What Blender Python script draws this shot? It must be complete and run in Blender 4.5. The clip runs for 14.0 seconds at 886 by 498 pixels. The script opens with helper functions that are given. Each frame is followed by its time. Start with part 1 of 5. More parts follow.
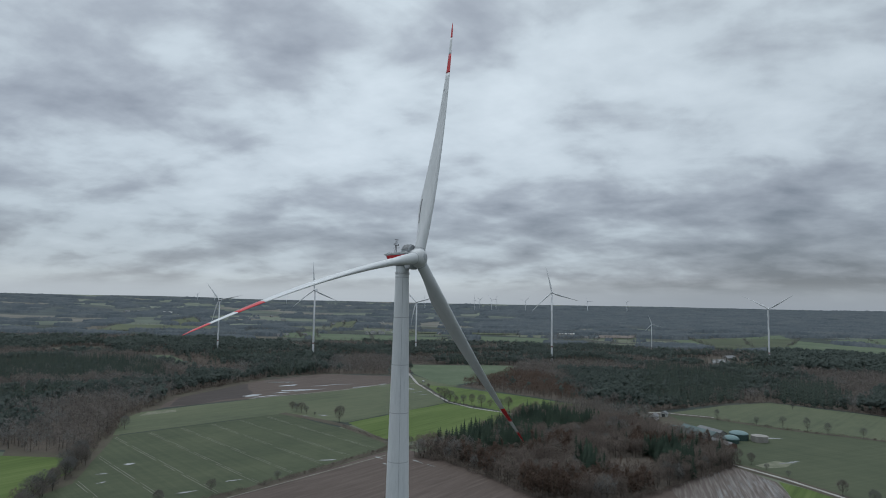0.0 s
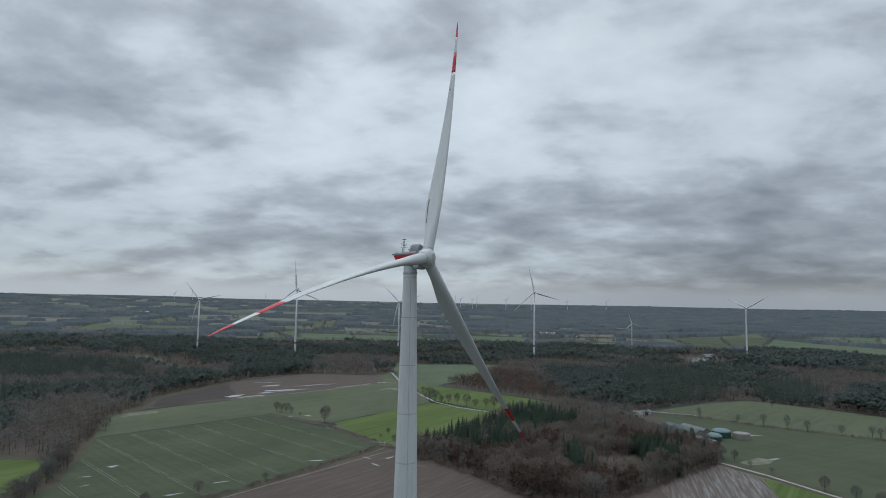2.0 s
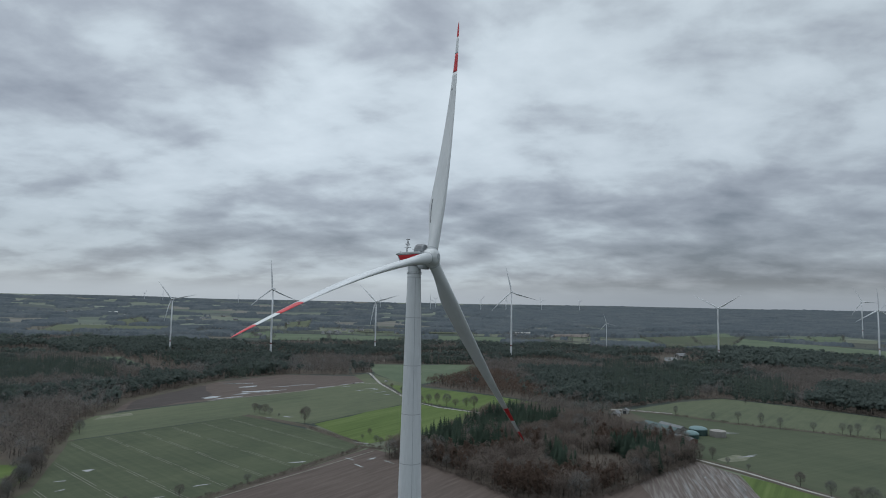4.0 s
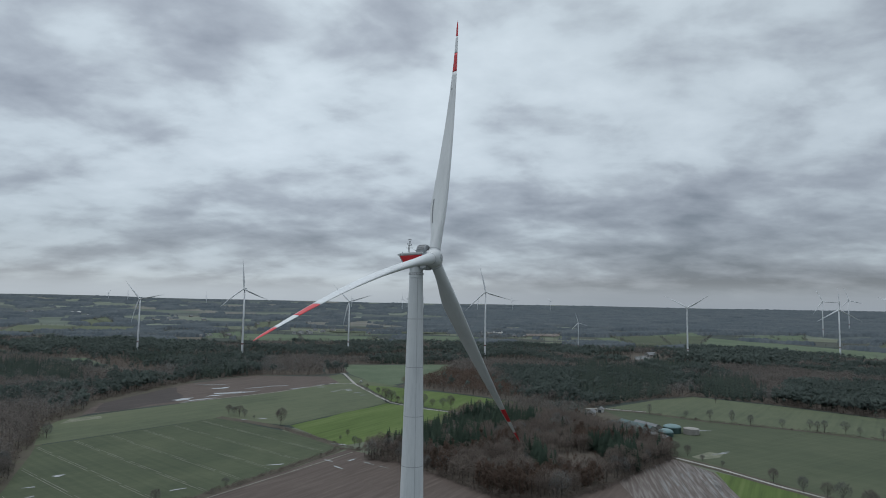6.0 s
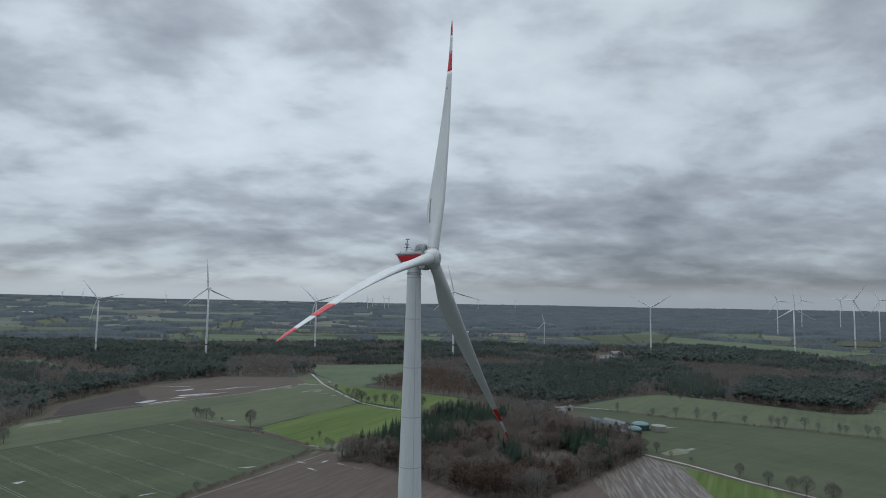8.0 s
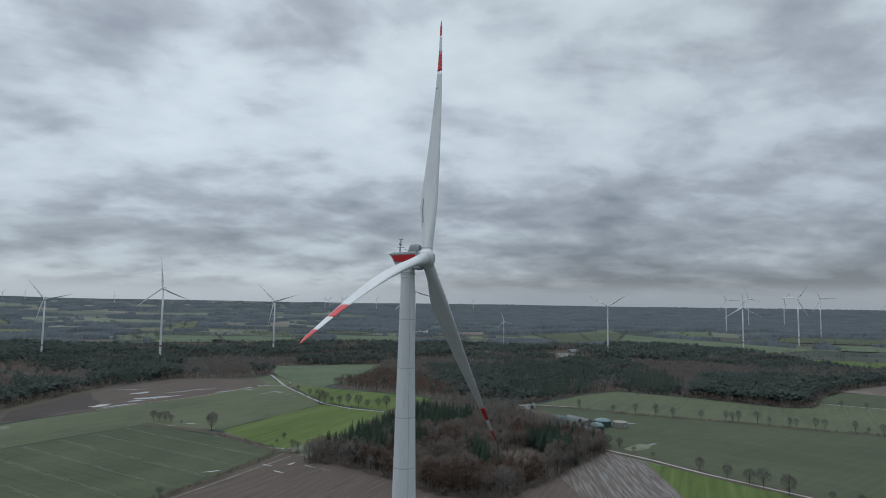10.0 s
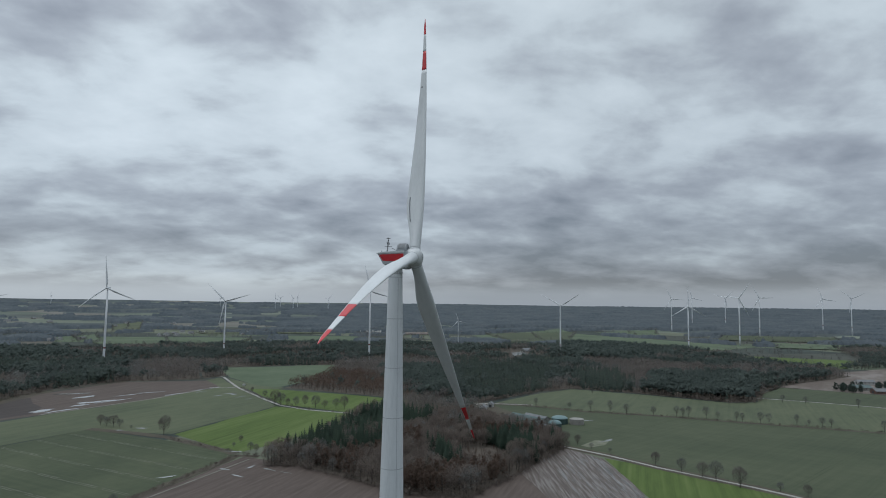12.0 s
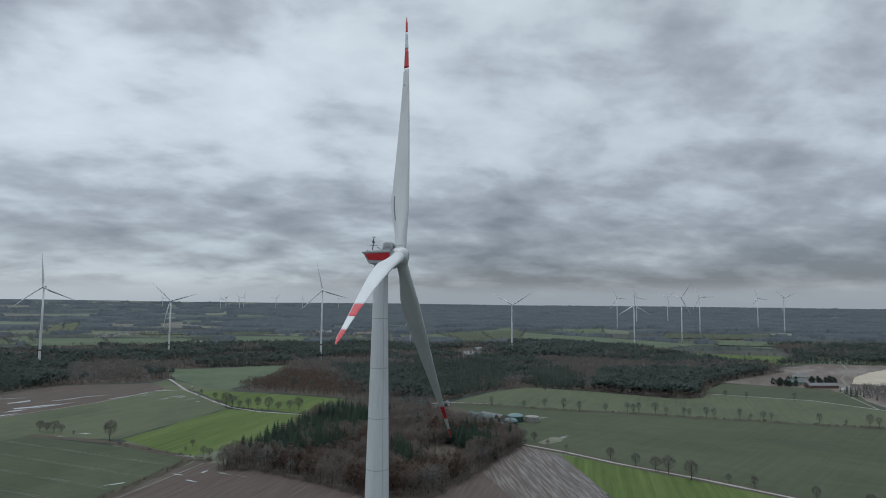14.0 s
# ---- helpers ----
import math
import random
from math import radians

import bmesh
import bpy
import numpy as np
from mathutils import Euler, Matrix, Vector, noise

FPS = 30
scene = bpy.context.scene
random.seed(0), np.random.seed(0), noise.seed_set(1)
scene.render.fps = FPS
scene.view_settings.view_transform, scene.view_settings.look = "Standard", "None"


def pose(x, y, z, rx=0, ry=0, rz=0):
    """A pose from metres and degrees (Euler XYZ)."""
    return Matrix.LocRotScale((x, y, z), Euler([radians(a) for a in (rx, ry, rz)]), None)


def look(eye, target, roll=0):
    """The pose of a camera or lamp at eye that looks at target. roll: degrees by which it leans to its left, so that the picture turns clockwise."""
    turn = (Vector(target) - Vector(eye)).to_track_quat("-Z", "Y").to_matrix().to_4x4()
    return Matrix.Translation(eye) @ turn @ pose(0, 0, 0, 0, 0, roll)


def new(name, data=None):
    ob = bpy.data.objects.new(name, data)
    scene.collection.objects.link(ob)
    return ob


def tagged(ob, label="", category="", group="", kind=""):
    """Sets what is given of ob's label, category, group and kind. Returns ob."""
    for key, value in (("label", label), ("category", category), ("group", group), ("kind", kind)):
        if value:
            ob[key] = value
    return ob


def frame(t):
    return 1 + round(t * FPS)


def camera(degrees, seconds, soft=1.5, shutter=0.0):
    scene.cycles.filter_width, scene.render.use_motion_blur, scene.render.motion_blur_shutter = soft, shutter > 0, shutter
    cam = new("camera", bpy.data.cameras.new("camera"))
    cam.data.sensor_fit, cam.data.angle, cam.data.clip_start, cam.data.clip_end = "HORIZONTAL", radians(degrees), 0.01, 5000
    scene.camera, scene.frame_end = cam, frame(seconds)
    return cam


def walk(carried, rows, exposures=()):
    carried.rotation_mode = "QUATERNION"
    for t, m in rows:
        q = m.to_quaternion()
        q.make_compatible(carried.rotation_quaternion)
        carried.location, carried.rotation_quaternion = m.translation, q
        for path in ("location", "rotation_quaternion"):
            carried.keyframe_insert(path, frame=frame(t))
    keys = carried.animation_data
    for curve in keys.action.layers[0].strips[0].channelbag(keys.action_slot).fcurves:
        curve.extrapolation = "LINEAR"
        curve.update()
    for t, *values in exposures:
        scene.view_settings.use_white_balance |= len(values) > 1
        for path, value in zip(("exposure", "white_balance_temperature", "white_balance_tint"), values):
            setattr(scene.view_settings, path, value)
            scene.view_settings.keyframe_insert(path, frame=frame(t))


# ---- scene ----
cam = camera(71.1, 14.0, soft=1.0)
PATH = [
    (0, (-22.673, -2.062, 110.954), (-22.727, -0.07, 111.125), 1.0),
    (0.5, (-24.209, -1.92, 111.015), (-24.245, 0.073, 111.185), 1.0),
    (1, (-25.777, -1.766, 111.038), (-25.798, 0.227, 111.208), 1.1),
    (1.5, (-27.415, -1.677, 111.038), (-27.42, 0.316, 111.208), 1.0),
    (2, (-29.057, -1.706, 111.017), (-29.046, 0.287, 111.187), 1.0),
    (2.5, (-30.707, -1.736, 110.938), (-30.679, 0.256, 111.109), 1.0),
    (3, (-32.414, -1.688, 110.83), (-32.363, 0.304, 111.001), 1.0),
    (5.5, (-41.014, 0.029, 111.096), (-40.853, 2.015, 111.268), 1.0),
    (6, (-42.789, 0.335, 111.095), (-42.601, 2.319, 111.267), 1.0),
    (6.5, (-44.552, 0.607, 111.051), (-44.338, 2.588, 111.223), 1.0),
    (7, (-46.377, 0.955, 110.965), (-46.133, 2.933, 111.138), 1.0),
    (7.5, (-48.202, 1.386, 111.032), (-47.93, 3.36, 111.205), 1.0),
    (10, (-58.04, 3.097, 111.047), (-57.604, 5.041, 111.22), 0.8),
    (10.5, (-60.04, 3.45, 110.985), (-59.566, 5.386, 111.158), 0.8),
    (11, (-61.999, 3.952, 110.918), (-61.486, 5.877, 111.091), 0.7),
    (11.5, (-63.849, 4.597, 110.9), (-63.3, 6.512, 111.074), 0.7),
    (12, (-65.66, 5.382, 110.894), (-65.074, 7.286, 111.068), 0.7),
    (12.5, (-67.539, 6.043, 110.747), (-66.916, 7.935, 110.92), 0.6),
    (13, (-69.409, 6.693, 110.643), (-68.749, 8.573, 110.817), 0.6),
    (13.5, (-71.26, 7.457, 110.652), (-70.56, 9.322, 110.825), 0.6),
    (14, (-73.087, 8.395, 110.801), (-72.347, 10.245, 110.975), 0.6),
]
walk(cam, [(t, look(eye, target, roll)) for t, eye, target, roll in PATH], [(0.0, 0.0, 6300, 10), (14.0, 0.0, 6300, 10)])

# ---- light ----
SUN_DIR = (-0.24, 0.05, 0.97)
world = bpy.data.worlds.new("overcast_sky")
scene.world = world
world.use_nodes = True


def node(tree, kind, **values):
    n = tree.nodes.new(kind)
    for key, value in values.items():
        if key in n.inputs:
            n.inputs[key].default_value = value
        else:
            setattr(n, key, value)
    return n


def math_node(tree, op, a, b=None, clamp=False):
    n = tree.nodes.new("ShaderNodeMath")
    n.operation, n.use_clamp = op, clamp
    for i, v in enumerate((a, b)):
        if v is None:
            continue
        if isinstance(v, (int, float)):
            n.inputs[i].default_value = v
        else:
            tree.links.new(v, n.inputs[i])
    return n.outputs[0]


def ramp(tree, source, stops):
    n = tree.nodes.new("ShaderNodeValToRGB")
    e = n.color_ramp.elements
    while len(e) < len(stops):
        e.new(0.5)
    for el, (p, c) in zip(e, stops):
        el.position, el.color = p, (*c, 1) if len(c) == 3 else c
    tree.links.new(source, n.inputs[0])
    return n.outputs[0]


def build_sky():
    t = world.node_tree
    t.nodes.clear()
    out = t.nodes.new("ShaderNodeOutputWorld")
    bg = t.nodes.new("ShaderNodeBackground")
    co = t.nodes.new("ShaderNodeTexCoord").outputs["Generated"]
    sep = t.nodes.new("ShaderNodeSeparateXYZ")
    t.links.new(co, sep.inputs[0])
    x, y, z = sep.outputs
    up = math_node(t, "MAXIMUM", z, 0.0)
    low = math_node(t, "ADD", up, 0.26)
    comb = t.nodes.new("ShaderNodeCombineXYZ")
    t.links.new(math_node(t, "DIVIDE", x, low), comb.inputs[0])
    t.links.new(math_node(t, "DIVIDE", y, low), comb.inputs[1])
    plane = comb.outputs[0]

    def cloud(scale, detail, rough, distort, seed):
        m = t.nodes.new("ShaderNodeMapping")
        m.inputs["Location"].default_value = (seed, seed * 0.37, seed * 0.7)
        m.inputs["Rotation"].default_value = (0, 0, 0.45)
        m.inputs["Scale"].default_value = (0.85, 1.0, 1)
        t.links.new(plane, m.inputs[0])
        n = node(t, "ShaderNodeTexNoise", Scale=scale, Detail=detail, Roughness=rough, Distortion=distort)
        t.links.new(m.outputs[0], n.inputs["Vector"])
        return n.outputs[0]

    big = cloud(1.3, 3, 0.45, 0.1, 5.3)
    puff = cloud(4.2, 6, 0.52, 0.15, 8.1)
    wisp = cloud(9.0, 4, 0.5, 0.2, 1.7)
    mixv = math_node(t, "ADD", math_node(t, "MULTIPLY", big, 0.5), math_node(t, "MULTIPLY", puff, 0.5))
    mixv = math_node(t, "ADD", mixv, math_node(t, "MULTIPLY", math_node(t, "SUBTRACT", wisp, 0.5), 0.11))
    bank = ramp(t, up, [(0.03, (0.12, 0.12, 0.12)), (0.09, (0.08, 0.08, 0.08)), (0.19, (0.0, 0.0, 0.0))])
    # the cover is thinner to the west and heaviest to the north-east
    flat = math_node(t, "SQRT", math_node(t, "ADD", math_node(t, "MULTIPLY", x, x), math_node(t, "ADD", math_node(t, "MULTIPLY", y, y), 0.0001)))
    east = math_node(t, "ADD", math_node(t, "MULTIPLY", math_node(t, "DIVIDE", x, flat), 0.5), 0.5)
    heavy = ramp(t, east, [(0.2, (0.1, 0.1, 0.1)), (0.5, (0.3, 0.3, 0.3)), (0.60, (0.8, 0.8, 0.8)), (0.68, (1.25, 1.25, 1.25)), (0.80, (1.7, 1.7, 1.7))])
    mixv = math_node(t, "SUBTRACT", mixv, math_node(t, "MULTIPLY", bank, heavy))
    thick = ramp(t, east, [(0.0, (0.90, 0.90, 0.90)), (0.25, (0.915, 0.915, 0.915)), (0.42, (0.97, 0.97, 0.97)), (0.56, (0.945, 0.945, 0.945)), (0.70, (0.87, 0.87, 0.87)), (0.80, (0.84, 0.84, 0.84)), (1.0, (0.88, 0.88, 0.88))])
    cover = ramp(t, mixv, [(0.28, (0.23, 0.255, 0.285)), (0.37, (0.34, 0.37, 0.405)), (0.44, (0.43, 0.47, 0.505)), (0.49, (0.525, 0.58, 0.61)), (0.54, (0.62, 0.69, 0.72)), (0.64, (0.71, 0.785, 0.815))])
    # overcast sky: brighter towards the zenith, pale gap at the horizon under a dark bank
    grad = ramp(t, up, [(0.0, (0.95, 0.94, 0.94)), (0.022, (0.80, 0.80, 0.81)), (0.045, (0.70, 0.705, 0.74)), (0.10, (0.75, 0.755, 0.78)), (0.17, (0.87, 0.87, 0.885)), (0.30, (0.95, 0.95, 0.955)), (0.45, (0.98, 0.98, 0.98)), (1.0, (2.7, 2.7, 2.7))])
    mul = node(t, "ShaderNodeMix", data_type="RGBA", blend_type="MULTIPLY")
    mul.inputs["Factor"].default_value = 1.0
    south = math_node(t, "ADD", math_node(t, "MULTIPLY", math_node(t, "DIVIDE", y, flat), 0.5), 0.5)
    thick = math_node(t, "MULTIPLY", thick, ramp(t, south, [(0.0, (0.72, 0.72, 0.72)), (0.4, (0.8, 0.8, 0.8)), (0.7, (1.0, 1.0, 1.0))]))
    dense = node(t, "ShaderNodeMix", data_type="RGBA", blend_type="MULTIPLY")
    dense.inputs["Factor"].default_value = 1.0
    t.links.new(cover, dense.inputs["A"])
    t.links.new(thick, dense.inputs["B"])
    t.links.new(dense.outputs["Result"], mul.inputs["A"])
    t.links.new(grad, mul.inputs["B"])
    # flat pale cover right above the skyline
    pale = node(t, "ShaderNodeMix", data_type="RGBA")
    t.links.new(ramp(t, up, [(0.0, (1, 1, 1)), (0.016, (0.85, 0.85, 0.85)), (0.036, (0, 0, 0))]), pale.inputs["Factor"])
    t.links.new(mul.outputs["Result"], pale.inputs["A"])
    t.links.new(ramp(t, east, [(0.42, (0.40, 0.445, 0.485)), (0.55, (0.35, 0.39, 0.43)), (0.68, (0.27, 0.305, 0.345))]), pale.inputs["B"])
    sky = t.nodes.new("ShaderNodeTexSky")
    sky.sky_type, sky.sun_disc = "NISHITA", False
    sky.sun_elevation, sky.sun_rotation = math.asin(SUN_DIR[2]), math.atan2(SUN_DIR[0], SUN_DIR[1])
    dim = node(t, "ShaderNodeMix", data_type="RGBA")
    dim.inputs["Factor"].default_value = 0.015
    t.links.new(pale.outputs["Result"], dim.inputs["A"])
    t.links.new(sky.outputs[0], dim.inputs["B"])
    t.links.new(dim.outputs["Result"], bg.inputs[0])
    bg.inputs[1].default_value = 1.0
    t.links.new(bg.outputs[0], out.inputs[0])


build_sky()
sun = new("sun", bpy.data.lights.new("sun", "SUN"))
sun.data.energy, sun.data.angle, sun.data.color = 0.6, radians(40), (1.0, 0.98, 0.95)
sun.matrix_world = look(Vector(SUN_DIR) * 600, (0, 0, 0))


# ---- materials ----
def material(name, colors, scale=0.2, rough=0.8, metal=0.0, fine=None, bump=0.0, bump_scale=4.0, spec=0.3, vary=0.0, sheen=None, stretch=(1, 1, 1), turn=0.0, rough2=None, rows=0.0, row_turn=0.0):
    """A surface whose colour runs through colors by noise of the given scale, with finer grain and relief."""
    m = bpy.data.materials.new(name)
    m.use_nodes = True
    t = m.node_tree
    p = t.nodes["Principled BSDF"]
    p.inputs["Roughness"].default_value, p.inputs["Metallic"].default_value = rough, metal
    p.inputs["Specular IOR Level"].default_value = spec
    co = t.nodes.new("ShaderNodeTexCoord").outputs["Object"]
    mp = t.nodes.new("ShaderNodeMapping")
    mp.vector_type = "TEXTURE"
    mp.inputs["Scale"].default_value = [1 / s for s in stretch]
    mp.inputs["Rotation"].default_value = (0, 0, -turn)
    t.links.new(co, mp.inputs[0])
    n1 = node(t, "ShaderNodeTexNoise", Scale=scale, Detail=5.0, Roughness=0.6)
    n2 = node(t, "ShaderNodeTexNoise", Scale=scale * 9.3, Detail=4.0, Roughness=0.65)
    for n in (n1, n2):
        t.links.new(mp.outputs[0], n.inputs["Vector"])
    v = math_node(t, "ADD", math_node(t, "MULTIPLY", n1.outputs[0], 0.65), math_node(t, "MULTIPLY", n2.outputs[0], 0.35))
    if rows:
        m3 = t.nodes.new("ShaderNodeMapping")
        m3.vector_type = "TEXTURE"
        m3.inputs["Scale"].default_value, m3.inputs["Rotation"].default_value = (1, 80, 1), (0, 0, -row_turn)
        t.links.new(co, m3.inputs[0])
        n3 = node(t, "ShaderNodeTexNoise", Scale=0.32, Detail=3.0, Roughness=0.6)
        t.links.new(m3.outputs[0], n3.inputs["Vector"])
        v = math_node(t, "ADD", v, math_node(t, "MULTIPLY", math_node(t, "SUBTRACT", n3.outputs[0], 0.5), rows))
    if vary:
        info = t.nodes.new("ShaderNodeObjectInfo").outputs["Random"]
        v = math_node(t, "ADD", v, math_node(t, "MULTIPLY", math_node(t, "SUBTRACT", info, 0.5), vary))
    k = len(colors)
    col = ramp(t, v, [(0.34 + 0.32 * i / max(1, k - 1), c) for i, c in enumerate(colors)])
    t.links.new(col, p.inputs["Base Color"])
    if rough2 is not None:
        r = ramp(t, n1.outputs[0], [(0.42, (rough,) * 3), (0.62, (rough2,) * 3)])
        t.links.new(r, p.inputs["Roughness"])
    if bump:
        nb = node(t, "ShaderNodeTexNoise", Scale=bump_scale, Detail=4.0)
        t.links.new(mp.outputs[0], nb.inputs["Vector"])
        b = t.nodes.new("ShaderNodeBump")
        b.inputs["Strength"].default_value = bump
        t.links.new(nb.outputs[0], b.inputs["Height"])
        t.links.new(b.outputs[0], p.inputs["Normal"])
    return m


white_coat = material("white_gelcoat", [(0.50, 0.52, 0.53), (0.56, 0.58, 0.59), (0.60, 0.62, 0.63)], 0.25, 0.38, spec=0.45, stretch=(1, 1, 0.25))
red_coat = material("red_gelcoat", [(0.40, 0.012, 0.018), (0.50, 0.018, 0.026), (0.56, 0.03, 0.036)], 0.5, 0.4, spec=0.4)
concrete = material("painted_concrete", [(0.50, 0.52, 0.54), (0.60, 0.62, 0.64), (0.66, 0.68, 0.70)], 0.35, 0.6, bump=0.05, bump_scale=6, stretch=(1, 1, 0.12))
steel_white = material("white_tower_steel", [(0.60, 0.62, 0.64), (0.70, 0.72, 0.74)], 0.3, 0.45)
joint_grey = material("joint_sealant", [(0.32, 0.34, 0.36), (0.42, 0.44, 0.46)], 1.0, 0.8)
grille = material("grey_grille", [(0.16, 0.17, 0.18), (0.24, 0.25, 0.26)], 2.0, 0.55, spec=0.4)
grille_light = material("dull_grey_hood", [(0.22, 0.235, 0.25), (0.31, 0.325, 0.34)], 0.8, 0.5)
hull_grey = material("grey_hull", [(0.34, 0.36, 0.38), (0.44, 0.46, 0.48)], 0.8, 0.5)
dark_metal = material("galvanised_dark_steel", [(0.05, 0.055, 0.06), (0.11, 0.115, 0.12)], 2.0, 0.5, 0.6)
band_red = material("red_tower_band", [(0.13, 0.045, 0.045), (0.19, 0.06, 0.055)], 1.0, 0.6)

ground_mat = bpy.data.materials.new("open_country")
crop_dark = material("winter_cereal_dark", [(0.048, 0.060, 0.037), (0.062, 0.075, 0.045), (0.079, 0.091, 0.055)], 0.02, 0.9, bump=0.3, bump_scale=1.5, stretch=(1, 0.5, 1), turn=0.85, spec=0.15, rows=0.35, row_turn=2.36)
crop_olive = material("winter_cereal_olive", [(0.066, 0.080, 0.050), (0.086, 0.100, 0.061), (0.105, 0.115, 0.071)], 0.016, 0.9, bump=0.3, bump_scale=1.5, stretch=(1, 0.4, 1), turn=0.75, spec=0.15, rows=0.4, row_turn=0.73)
crop_right = material("winter_cereal_sage", [(0.050, 0.062, 0.039), (0.064, 0.077, 0.047), (0.079, 0.090, 0.056)], 0.012, 0.9, bump=0.3, bump_scale=1.5, stretch=(1, 0.4, 1), turn=-0.7, spec=0.15, rows=0.32, row_turn=1.12)
meadow = material("bright_meadow", [(0.056, 0.084, 0.024), (0.077, 0.112, 0.032), (0.102, 0.136, 0.046)], 0.02, 0.9, bump=0.3, bump_scale=1.2, stretch=(1, 0.15, 1), turn=0.62, spec=0.15, rows=0.55, row_turn=0.61)
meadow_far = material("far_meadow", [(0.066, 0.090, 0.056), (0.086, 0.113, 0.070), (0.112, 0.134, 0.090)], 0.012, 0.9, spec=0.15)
plough = material("wet_ploughed_soil", [(0.064, 0.049, 0.042), (0.085, 0.066, 0.057), (0.115, 0.092, 0.080)], 0.35, 0.85, bump=0.5, bump_scale=1.5, stretch=(1, 0.07, 1), turn=0.63, spec=0.2)
plough_wet = material("waterlogged_soil", [(0.066, 0.052, 0.045), (0.095, 0.077, 0.067), (0.15, 0.13, 0.118)], 0.55, 0.75, bump=0.5, bump_scale=0.8, stretch=(1, 0.06, 1), turn=0.274, spec=0.3, rough2=0.4)
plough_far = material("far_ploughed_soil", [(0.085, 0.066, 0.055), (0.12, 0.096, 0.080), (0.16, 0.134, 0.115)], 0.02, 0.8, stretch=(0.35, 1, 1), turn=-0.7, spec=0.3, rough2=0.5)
plough_dark = material("dark_wet_soil", [(0.034, 0.027, 0.025), (0.048, 0.039, 0.036), (0.066, 0.054, 0.049)], 0.35, 0.8, bump=0.5, bump_scale=1.5, stretch=(1, 0.07, 1), turn=0.63, spec=0.2)
mud_green = material("bleached_crop", [(0.105, 0.115, 0.080), (0.145, 0.152, 0.110), (0.20, 0.20, 0.155)], 0.15, 0.9, spec=0.15)
litter = material("forest_floor", [(0.068, 0.060, 0.051), (0.094, 0.081, 0.068), (0.122, 0.102, 0.084)], 0.08, 0.95, spec=0.1)
sand = material("pale_sand", [(0.33, 0.285, 0.225), (0.44, 0.385, 0.31)], 0.03, 0.9)
gravel = material("pale_track_gravel", [(0.20, 0.19, 0.175), (0.28, 0.27, 0.25), (0.36, 0.35, 0.33)], 0.1, 0.85)
mud = material("trodden_mud", [(0.11, 0.105, 0.085), (0.16, 0.155, 0.13), (0.22, 0.215, 0.19)], 0.1, 0.8)
verge = material("rough_verge_grass", [(0.050, 0.043, 0.033), (0.070, 0.060, 0.045), (0.072, 0.073, 0.046)], 0.07, 0.95)
water = material("standing_water", [(0.20, 0.205, 0.20), (0.29, 0.295, 0.285)], 0.3, 0.12, spec=0.6)
twig_brown = material("bare_brown_twigs", [(0.112, 0.101, 0.093), (0.155, 0.140, 0.129), (0.205, 0.187, 0.174)], 0.06, 0.95, spec=0.1)
twig_grey = material("bare_grey_twigs", [(0.104, 0.104, 0.101), (0.150, 0.149, 0.144), (0.20, 0.198, 0.192)], 0.06, 0.95, spec=0.1)
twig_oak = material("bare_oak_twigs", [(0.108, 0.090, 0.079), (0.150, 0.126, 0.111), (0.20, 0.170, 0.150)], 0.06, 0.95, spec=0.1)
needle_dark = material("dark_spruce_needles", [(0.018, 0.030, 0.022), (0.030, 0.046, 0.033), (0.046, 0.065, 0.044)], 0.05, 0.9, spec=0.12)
leaf_rust = material("withered_beech_leaves", [(0.085, 0.062, 0.050), (0.115, 0.084, 0.068), (0.15, 0.112, 0.092)], 0.07, 0.95, spec=0.1)
bark = material("tree_bark", [(0.060, 0.054, 0.048), (0.095, 0.087, 0.077)], 0.8, 0.95, spec=0.1)
# paler and bluer than needle_dark: distance haze painted into the needle colours
needle = material("hazed_spruce_needles", [(0.048, 0.064, 0.057), (0.070, 0.091, 0.077), (0.094, 0.117, 0.096)], 0.05, 0.9, spec=0.12)
pine = material("hazed_pine_needles", [(0.058, 0.075, 0.068), (0.083, 0.104, 0.094), (0.11, 0.134, 0.119)], 0.04, 0.9, spec=0.12)
roof_green = material("weathered_green_sheet", [(0.036, 0.062, 0.062), (0.060, 0.094, 0.094), (0.105, 0.145, 0.145)], 0.15, 0.5)
roof_grey = material("grey_fibre_cement", [(0.12, 0.125, 0.13), (0.19, 0.195, 0.20)], 0.2, 0.75)
dome_sheet = material("pale_green_membrane", [(0.10, 0.165, 0.17), (0.15, 0.225, 0.23)], 0.15, 0.5)
tank_wall = material("tank_concrete", [(0.20, 0.19, 0.175), (0.30, 0.29, 0.27)], 0.2, 0.85)
tank_dark = material("dark_green_cladding", [(0.03, 0.06, 0.055), (0.05, 0.085, 0.08)], 0.3, 0.6)
brick_red = material("red_brick_wall", [(0.12, 0.075, 0.062), (0.175, 0.115, 0.096)], 0.6, 0.9)
white_wall = material("white_rendered_wall", [(0.38, 0.38, 0.37), (0.50, 0.50, 0.49)], 0.3, 0.8)
glass_dark = material("dark_window_glass", [(0.02, 0.022, 0.025), (0.035, 0.038, 0.04)], 1.0, 0.1, spec=0.6)


# distance haze is painted into these two base colours: paler, bluer land and woods
hazed_country = bpy.data.materials.new("hazed_far_country")
hazed_woods = material("hazed_far_woodland", [(0.054, 0.067, 0.078), (0.073, 0.087, 0.097), (0.10, 0.111, 0.116)], 0.012, 0.95, spec=0.05)


